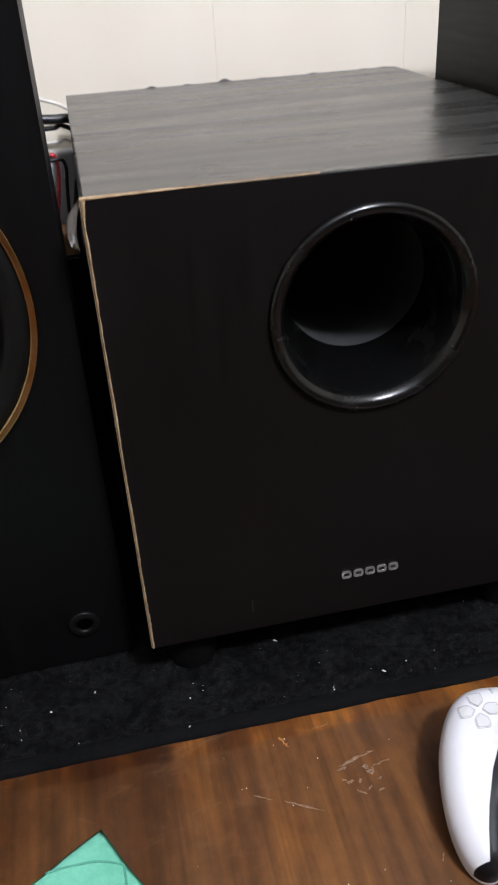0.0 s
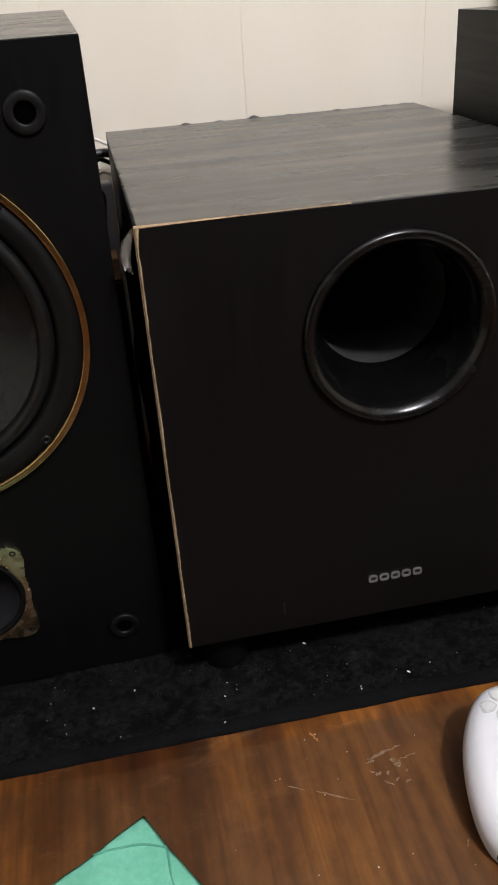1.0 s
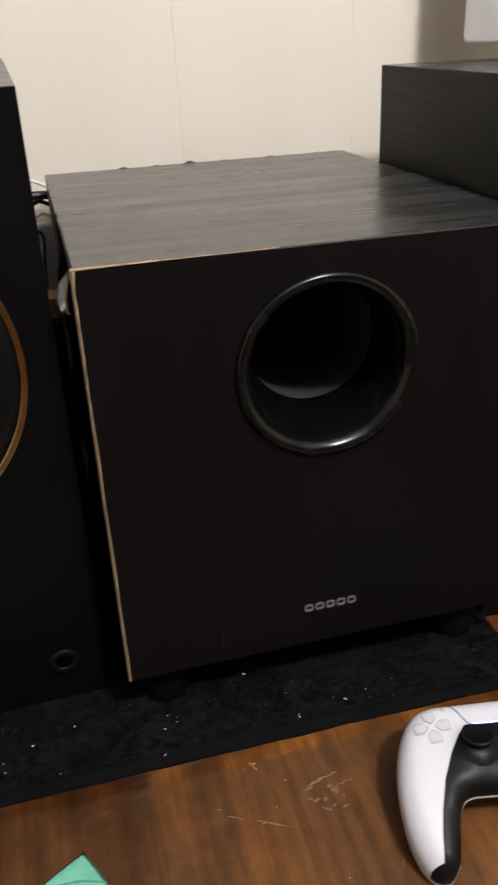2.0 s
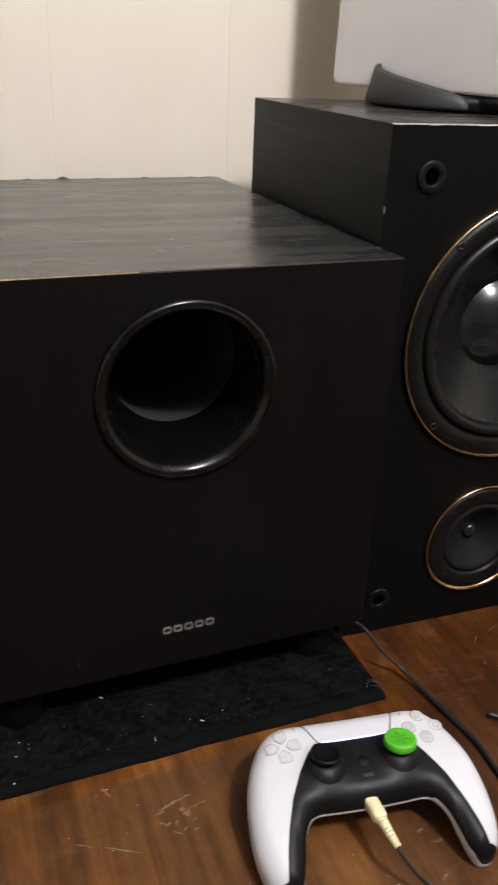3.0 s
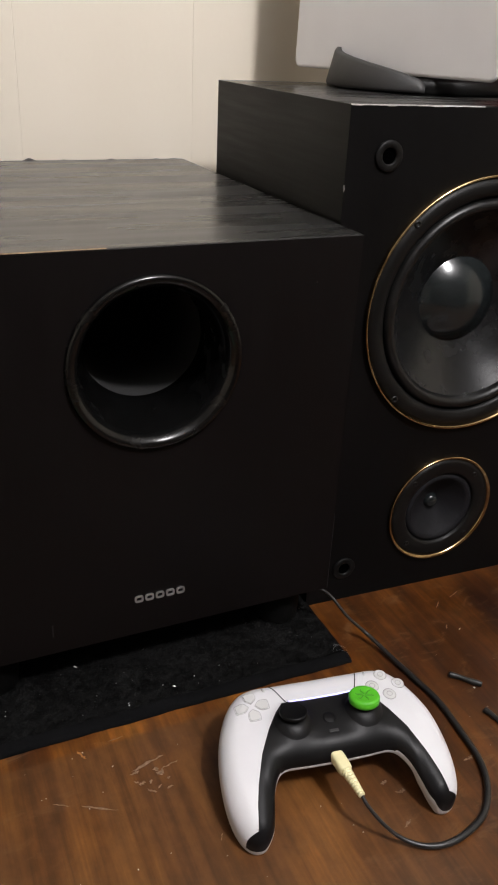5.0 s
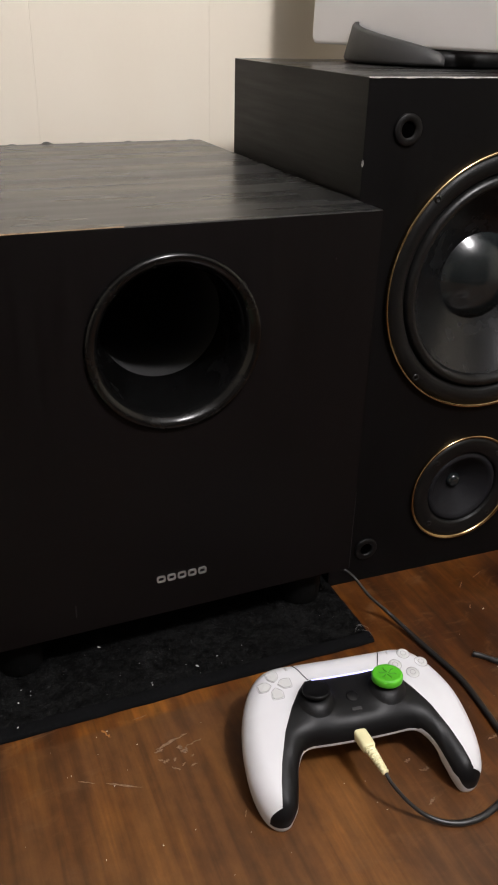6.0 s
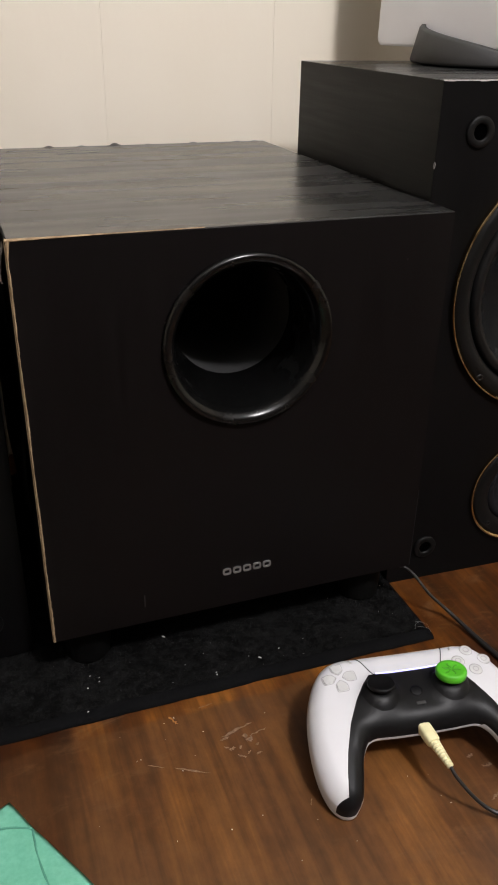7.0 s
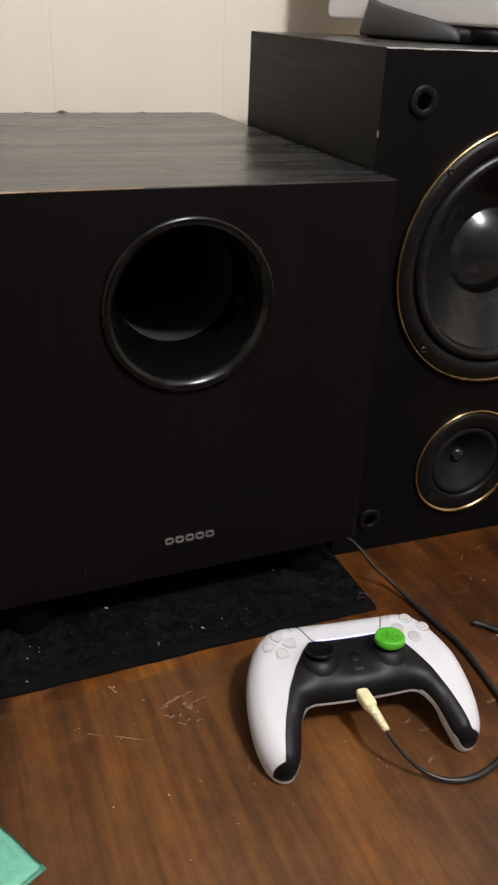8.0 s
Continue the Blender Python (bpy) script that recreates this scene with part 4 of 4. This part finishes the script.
# four-way cross: separate wedge-nosed keys
for k in range(4):
    a = radians(90 * k)
    bm = bmesh.new()
    prof = [(2.2, 0.0), (5.6, 3.9), (10.8, 4.1), (12.0, 2.8), (12.0, -2.8), (10.8, -4.1), (5.6, -3.9)]
    cx, cy = -50.5, 18.5
    low, high = [], []
    for u, v in prof:
        x, y = cx + u * math.cos(a) - v * math.sin(a), cy + u * math.sin(a) + v * math.cos(a)
        low.append(bm.verts.new((x * MM, y * MM, (pad_top(x, y) - 1.0) * MM)))
        uu, vv = 6.8 + (u - 6.8) * 0.86, v * 0.86
        x, y = cx + uu * math.cos(a) - vv * math.sin(a), cy + uu * math.sin(a) + vv * math.cos(a)
        high.append(bm.verts.new((x * MM, y * MM, (pad_top(x, y) + 0.7) * MM)))
    for i in range(7):
        j = (i + 1) % 7
        bm.faces.new((low[i], low[j], high[j], high[i]))
    bm.faces.new(high)
    bmesh.ops.recalc_face_normals(bm, faces=bm.faces[:])
    key = part("direction_key", bm, BUTTON, pad, "clear grey direction key")
    rim = [((cx + u * math.cos(a) - v * math.sin(a)), (cy + u * math.sin(a) + v * math.cos(a))) for u, v in prof + prof[:1]]
    part("key_outline", hose([(x * MM, y * MM, (pad_top(x, y) + 0.1) * MM) for x, y in rim], 0.2 * MM, 3, 5), MARK, key, "thin grey outline", True)
for x, y in ((50.5, 27.5), (61, 18.5), (50.5, 9.5), (40.5, 18.5)):
    b = button_disc(x, y, 4.6, 0.6, BUTTON, "action_button", "clear round action button")
    z = pad_top(x, y)
    bm = lathe([(2.2, z + 0.5), (2.2, z + 0.66), (1.8, z + 0.66), (1.8, z + 0.5)], (0, 0, 0), 20, "z")
    bmesh.ops.transform(bm, matrix=Matrix.Diagonal((MM, MM, MM, 1)) @ Matrix.Translation((x, y, 0)), verts=bm.verts[:])
    part("button_mark", bm, MARK, b, "plain grey mark")
    bm = hose([((x + 4.75 * math.cos(t)) * MM, (y + 4.75 * math.sin(t)) * MM, (pad_top(x + 4.75 * math.cos(t), y + 4.75 * math.sin(t)) + 0.1) * MM) for t in (2 * math.pi * k / 12 for k in range(13))], 0.2 * MM, 3, 5)
    part("button_outline", bm, MARK, b, "thin grey outline", True)
for s in (-1, 1):
    pad_line("menu_button", [(s * 38.5, 29), (s * 39.2, 32.5)], 0.75, BUTTON)


def pad_lathe(name, x, y, profile, material, label="", parent=None, n=48, lean=0.0):
    bm = lathe(profile, (0, 0, 0), n, "z")
    bmesh.ops.rotate(bm, verts=bm.verts[:], cent=(0, 0, 3), matrix=Matrix.Rotation(radians(lean), 3, "X"))
    bmesh.ops.transform(bm, matrix=Matrix.Diagonal((MM, MM, MM, 1)) @ Matrix.Translation((x, y, 0)), verts=bm.verts[:])
    return part(name, bm, material, parent or pad, label, True)


STICK_LEAN = -15.0
for x in (-26, 26):
    pad_lathe("stick_collar", x, 0, [(4.0, 6.3), (6.4, 6.2), (8.4, 5.7), (10.2, 4.8), (12.0, 3.4), (13.6, 1.9), (14.8, 0.6)], BLACK_PLASTIC)
    stick = pad_lathe("thumb_stick", x, 0, [(0.0, 2.0), (5.4, 2.2), (5.4, 4.2), (5.2, 4.9), (4.8, 6.2), (7.0, 7.2), (9.3, 7.6), (9.7, 8.2), (9.7, 9.4), (9.3, 10.1), (8.4, 10.2), (7.2, 9.8), (3.5, 9.4), (0.0, 9.3)], BLACK_PLASTIC, "black thumb stick", lean=STICK_LEAN)
    if x > 0:
        cap = pad_lathe("stick_cap", x, 0, [(7.0, 7.2), (10.0, 7.4), (10.7, 8.2), (10.9, 9.6), (10.9, 12.2), (10.3, 13.3), (9.0, 13.6), (7.4, 13.3), (4.0, 12.9), (0.0, 12.8)], GREEN, "bright green silicone stick cap", stick, lean=STICK_LEAN)
        for k in range(6):
            a = radians(60 * k + 20)
            bm = hose([((x + r * math.cos(a + w)) * MM, r * math.sin(a + w) * MM, (13.0 + 0.02 * r) * MM) for r, w in ((1.2, 0.0), (3.0, 0.25), (5.0, 0.35), (6.6, 0.2))], 0.45 * MM, 5, 6)
            bmesh.ops.rotate(bm, verts=bm.verts[:], cent=(0, 0, 3 * MM), matrix=Matrix.Rotation(radians(STICK_LEAN), 3, "X"))
            part("cap_groove", bm, GREEN_DARK, stick, "darker swirl groove", True)
pad_lathe("home_button", 0, -1.5, [(0.0, 0.9), (3.6, 0.8), (4.4, 0.4), (4.5, -1.0)], BLACK_PLASTIC, "plain black home button")
part("mute_button", box(-3.4 * MM, 3.4 * MM, -12.9 * MM, -10.5 * MM, (pad_top(0, -11.7) - 1) * MM, (pad_top(0, -11.7) + 0.5) * MM, 0.0004), STAND_GREY, pad, "small grey mute bar")
for x in (-9.0, 9.0):
    part("contact", box((x - 0.9) * MM, (x + 0.9) * MM, -24.4 * MM, -22.5 * MM, -15.5 * MM, -12.0 * MM), STRIP_GREY, pad)

# ---- headphone plug and cable ----
plug_m = look((0.2287, -0.1445, 0.0318), (0.2287, -0.1860, 0.0308))
plug = thing("audio_cable", pose(0, 0, 0), "black audio cable with yellowed cream plug, trailing over the table", "cable")


def plug_body():
    bm = bmesh.new()
    rows = []
    for d, w, h in ((0.0, 0.0030, 0.0030), (0.001, 0.0042, 0.0040), (0.004, 0.0047, 0.0043), (0.016, 0.0047, 0.0043), (0.0195, 0.0044, 0.0040), (0.0205, 0.0036, 0.0034)):
        row = []
        for k in range(16):
            a = 2 * math.pi * k / 16
            c, s = math.cos(a), math.sin(a)
            row.append(bm.verts.new(plug_m @ Vector((w * math.copysign(abs(c) ** 0.55, c), h * math.copysign(abs(s) ** 0.55, s), -d))))
        rows.append(row)
    for a, b in zip(rows, rows[1:]):
        for i in range(16):
            bm.faces.new((a[i], a[(i + 1) % 16], b[(i + 1) % 16], b[i]))
    bm.faces.new(rows[0][::-1])
    bm.faces.new(rows[-1])
    bmesh.ops.recalc_face_normals(bm, faces=bm.faces[:])
    return bm


part("plug", plug_body(), CREAM, plug, "yellowed cream plug housing", True)
relief = []
for k in range(8):
    d, r = 0.0205 + 0.0026 * k, 0.0037 - 0.00019 * k
    relief += [(r * 0.8, d), (r, d + 0.0004), (r, d + 0.0016), (r * 0.8, d + 0.0020)]
bm = lathe([(0.0, 0.0203)] + relief + [(0.0, 0.0415)], (0, 0, 0), 24, "z")
bmesh.ops.transform(bm, matrix=plug_m @ Matrix.Diagonal((1, 1, -1, 1)), verts=bm.verts[:])
bmesh.ops.recalc_face_normals(bm, faces=bm.faces[:])
part("strain_relief", bm, CREAM, plug, "ribbed cream strain relief", True)
tail = [(0.2287, -0.1845, 0.0309), (0.2310, -0.1905, 0.0255), (0.2390, -0.1995, 0.0150), (0.2490, -0.2070, 0.0065), (0.2612, -0.2152, 0.0036), (0.2760, -0.2191, 0.003), (0.2933, -0.2172, 0.003), (0.313, -0.2095, 0.003), (0.329, -0.1935, 0.003), (0.3392, -0.1730, 0.003), (0.3435, -0.146, 0.003), (0.3465, -0.111, 0.003), (0.3428, -0.0818, 0.003), (0.3385, -0.0560, 0.0040), (0.3316, -0.0291, 0.0085), (0.3241, -0.0215, 0.0155), (0.3158, -0.0147, 0.0240), (0.3056, -0.0018, 0.0385), (0.2960, 0.0060, 0.0435), (0.285, 0.030, 0.030), (0.280, 0.060, 0.012)]
part("cord", hose(tail, lambda f: 0.0013 + 0.0010 * min(1, max(0, (f - 0.12) / 0.15)) * min(1, max(0, (0.76 - f) / 0.14)), 12, 14), CABLE, plug, smooth=True)


# ---- two bits of black rubber tube ----
def tube_bit(x0, y0, x1, y1, seed):
    v = Vector((x1 - x0, y1 - y0, 0))
    t = thing("rubber_tube", pose(x0, y0, 0.0), "short cut length of black rubber tube lying on the table", "tube", "cut tube pieces")
    n, rng = 14, random.Random(seed)
    side = Vector((-v.y, v.x, 0)).normalized() * 0.0005
    pts = [v * (i / 5) + Vector((0, 0, 0.00235)) + side * rng.uniform(-1, 1) for i in range(6)]
    bm = hose(pts, lambda f: 0.0023 + 0.00025 * math.sin(9 * f + seed), 5, 12)
    part("sleeve", bm, CABLE, t, smooth=True)
    # flat dark discs paint the shaded hollow on the closed tube ends
    for end, d in ((pts[0], -v), (pts[-1], v)):
        bm = lathe([(0.0, 0.0002), (0.0011, 0.0002)], (0, 0, 0), 10, "z")
        bmesh.ops.transform(bm, matrix=Matrix.Translation(end) @ d.to_track_quat("Z", "Y").to_matrix().to_4x4(), verts=bm.verts[:])
        part("bore_shade_disc", bm, MATT_BLACK, t)


tube_bit(0.3735, -0.0880, 0.3915, -0.1080, 1)
tube_bit(0.3755, -0.1315, 0.3835, -0.1580, 2)

# ---- folded cleaning cloth ----
A, Bc = Vector((-0.0466, -0.0945, 0)), Vector((0.0048, -0.1842, 0))
ev = (Bc - A).normalized()
eu = Vector((ev.y, -ev.x, 0))
cloth = thing("cleaning_cloth", pose(0, 0, 0), "folded teal microfibre cloth lying on the table", "cloth")


def cloth_layer(z0, u0, u1, v0, v1, seed, name, material, label=""):
    nu, nv = 50, 36
    verts, faces = [], []
    for side in (1, 0):
        for i in range(nu + 1):
            for j in range(nv + 1):
                f, g = i / nu, j / nv
                edge = min(f, 1 - f) * (u1 - u0), min(g, 1 - g) * (v1 - v0)
                e = min(1, min(edge) / 0.003)
                p = A + eu * (u0 + (u1 - u0) * f) + ev * (v0 + (v1 - v0) * g)
                wav = 0.0016 * noise.noise((p.x * 24 + seed, p.y * 24, seed)) + 0.0007 * noise.noise((p.x * 70, p.y * 70, seed))
                p += (eu * noise.noise((p.x * 30, p.y * 30, seed + 4)) + ev * noise.noise((p.x * 30, p.y * 30, seed + 9))) * 0.0018
                z = z0 + max(0, wav + 0.0008) + (0.0017 * math.sqrt(e) if side else 0.0)
                verts.append((p.x, p.y, z))
    k = (nu + 1) * (nv + 1)
    for i in range(nu):
        for j in range(nv):
            a = i * (nv + 1) + j
            faces.append((a, a + 1, a + nv + 2, a + nv + 1))
            faces.append((k + a, k + a + nv + 1, k + a + nv + 2, k + a + 1))
    rim = [i * (nv + 1) for i in range(nu + 1)] + [nu * (nv + 1) + j for j in range(1, nv + 1)] + [i * (nv + 1) + nv for i in range(nu - 1, -1, -1)] + [j for j in range(nv - 1, 0, -1)]
    for a, b in zip(rim, rim[1:] + rim[:1]):
        faces.append((a, b, k + b, k + a))
    return from_lists(name, verts, faces, material, cloth, label, True)


cloth_layer(0.0004, 0.0, 0.17, 0.0, 0.1035, 1.0, "fold", CLOTH)
cloth_layer(0.0030, 0.0008, 0.17, 0.0007, 0.1028, 1.0, "fold", CLOTH)
for line, r in (([(-0.0785, -0.1160), (-0.074, -0.1155), (-0.066, -0.1152), (-0.049, -0.1158), (-0.0345, -0.1218)], 0.0008), ([(-0.0345, -0.1218), (-0.0340, -0.132), (-0.0335, -0.142), (-0.0300, -0.162), (-0.024, -0.183)], 0.0007)):
    pts = [(x, y, 0.0054 + 0.0016 * max(-0.4, noise.noise((x * 24 + 1, y * 24, 1)))) for x, y in line]
    part("hem", hose(pts, r, 8, 6), CLOTH_HEM, cloth, "darker sewn hem line", True)

# ---- clutter behind the loudspeakers ----
for name, pts, r, mat, label in (
    ("speaker_wire", [(-0.12, 0.372, 0.335), (-0.05, 0.378, 0.330), (-0.015, 0.382, 0.3275), (0.01, 0.386, 0.324), (0.08, 0.39, 0.30), (0.15, 0.395, 0.15), (0.18, 0.395, 0.003)], 0.0042, CABLE, "thick black speaker wire strung behind the cabinets"),
    ("speaker_wire", [(-0.12, 0.382, 0.30), (-0.05, 0.384, 0.317), (-0.016, 0.386, 0.3195), (0.0, 0.39, 0.317), (0.07, 0.393, 0.27), (0.11, 0.396, 0.1), (0.12, 0.396, 0.002)], 0.0022, CABLE, "thin black speaker wire strung behind the cabinets"),
    ("speaker_wire", [(-0.10, 0.392, 0.36), (-0.05, 0.394, 0.352), (-0.02, 0.395, 0.342), (0.0, 0.397, 0.333), (0.05, 0.399, 0.30), (0.10, 0.401, 0.14), (0.10, 0.401, 0.002)], 0.0016, WIRE_WHITE, "pale wire strung behind the cabinets"),
    ("speaker_wire", [(-0.14, 0.392, 0.30), (-0.05, 0.394, 0.304), (-0.015, 0.396, 0.3055), (0.0, 0.398, 0.304), (0.06, 0.399, 0.26), (0.08, 0.401, 0.1), (0.08, 0.401, 0.002)], 0.0016, WIRE_WHITE, "pale wire strung behind the cabinets"),
    ("speaker_wire", [(-0.10, 0.36, 0.29), (-0.04, 0.362, 0.292), (-0.019, 0.363, 0.2965), (-0.010, 0.366, 0.290), (-0.0135, 0.368, 0.25), (-0.02, 0.37, 0.1), (-0.03, 0.37, 0.002)], 0.0016, CABLE, "black wire hanging behind the cabinets"),
    ("speaker_wire", [(-0.08, 0.386, 0.297), (-0.03, 0.387, 0.296), (-0.0185, 0.388, 0.2935), (-0.021, 0.389, 0.26), (-0.05, 0.39, 0.12), (-0.06, 0.39, 0.002)], 0.0018, WIRE_RED, "red wire hanging behind the cabinets"),
):
    w = thing(name, pose(*pts[-1][:2], 0.0), label, "wire", "wires behind the cabinets")
    part("strand", hose([(x - pts[-1][0], y - pts[-1][1], z) for x, y, z in pts], r, 10, 10), mat, w, smooth=True)

adaptor = thing("power_adaptor", pose(-0.013, 0.40, 0.0), "grey plastic power box standing behind the loudspeakers", "power adaptor")
part("housing", box(-0.028, 0.0125, -0.008, 0.012, 0.0, 0.298, 0.003), STRIP_GREY, adaptor)
part("indicator", lathe([(0.0, -0.0086), (0.0012, -0.0085), (0.0015, -0.008), (0.0015, -0.006)], (0.001, 0, 0.275), 16), LINT, adaptor, "tiny white indicator", True)
carton = thing("black_box", pose(-0.018, 0.33, 0.0), "black plastic box standing behind the loudspeakers", "box")
part("casing", box(-0.022, 0.0135, -0.014, 0.022, 0.0, 0.222, 0.002), MATT_BLACK, carton)
block = thing("wood_block", pose(-0.018, 0.33, 0.2222), "brown wooden block lying on a black box", "wood block")
part("timber", box(-0.02, 0.0125, -0.012, 0.02, 0.0, 0.021, 0.0015), BROWN_WOOD, block)

# ---- scuffs on the table, boards on the wall ----
rng = random.Random(31)
for k in range(3):
    x, y, a = MAT[1] - 0.0015 + rng.uniform(-0.001, 0.001), MAT[2] + 0.001 + 0.006 * k, rng.uniform(0.9, 2.3)
    thread = thing("loose_thread", pose(x, y, 0.0), "fine pale thread frayed from the mat edge", "thread", "frayed threads")
    part("fibre", hose([(0.006 * i * math.cos(a + 0.3 * i) / 2, 0.006 * i * math.sin(a + 0.3 * i) / 2, 0.0052 + 0.0006 * i * rng.random()) for i in range(5)], 0.00005, 5, 5), STRIP_GREY, thread, smooth=True)
for x, y, length, width, angle in ((0.116, -0.0835, 0.026, 0.0026, 0.25), (0.122, -0.094, 0.006, 0.0045, 0.5), (0.075, -0.1075, 0.026, 0.0014, -0.5), (0.107, -0.0985, 0.004, 0.003, 0.3), (0.1135, -0.0995, 0.0035, 0.0025, 1.0), (0.126, -0.1005, 0.003, 0.002, 0.6), (0.112, -0.107, 0.007, 0.0018, -0.7), (0.41, -0.035, 0.006, 0.0018, 0.9), (0.105, -0.0885, 0.007, 0.0022, 0.1), (0.1305, -0.0900, 0.013, 0.0016, 0.2), (0.120, -0.0905, 0.004, 0.0035, 1.2), (0.104, -0.0965, 0.004, 0.0022, -0.4), (0.1085, -0.0985, 0.003, 0.0022, 0.9), (0.118, -0.1055, 0.004, 0.0016, 0.7), (0.1245, -0.1085, 0.005, 0.0016, 0.2), (0.052, -0.0960, 0.012, 0.0010, -0.5), (0.101, -0.0535, 0.012, 0.0008, 0.1), (0.265, -0.160, 0.006, 0.0030, 0.3), (0.272, -0.171, 0.008, 0.0028, -0.2), (0.143, -0.158, 0.006, 0.0010, 1.1), (0.152, -0.150, 0.004, 0.0010, 0.6), (0.421, -0.006, 0.010, 0.0012, 0.8), (0.445, 0.002, 0.014, 0.0010, 0.4), (0.335, -0.165, 0.01, 0.003, 0.2), (0.262, -0.195, 0.009, 0.002, 0.5)):
    part("scuff", flake(x, y, length, width, angle, rng.random()), SCRATCH, tabletop, "pale scuffed varnish")
part("scuff", flake(0.0745, -0.0595, 0.010, 0.0030, -1.2, 7), ORANGE_SCUFF, tabletop, "bared orange wood")


def wall_board(width):
    bm = box(0.00003, width - 0.00003, WALL_Y, WALL_Y + 0.0118, FLOOR_Z, CEIL_Z)
    front = [e for e in bm.edges if abs(e.verts[0].co.x - e.verts[1].co.x) < 1e-6 and abs(e.verts[0].co.z - e.verts[1].co.z) > 1 and e.verts[0].co.y < WALL_Y + 0.001]
    bmesh.ops.bevel(bm, geom=front, offset=0.00028, segments=1, affect="EDGES")
    me = bpy.data.meshes.new("board")
    bm.to_mesh(me)
    bm.free()
    me.materials.append(WALL)
    return me


BOARD = 0.1857
board = wall_board(BOARD)
for k in range(-10, 12):
    ob = new("board", board)
    ob.parent = wall_north
    ob.location.x = 0.1428 + BOARD * k
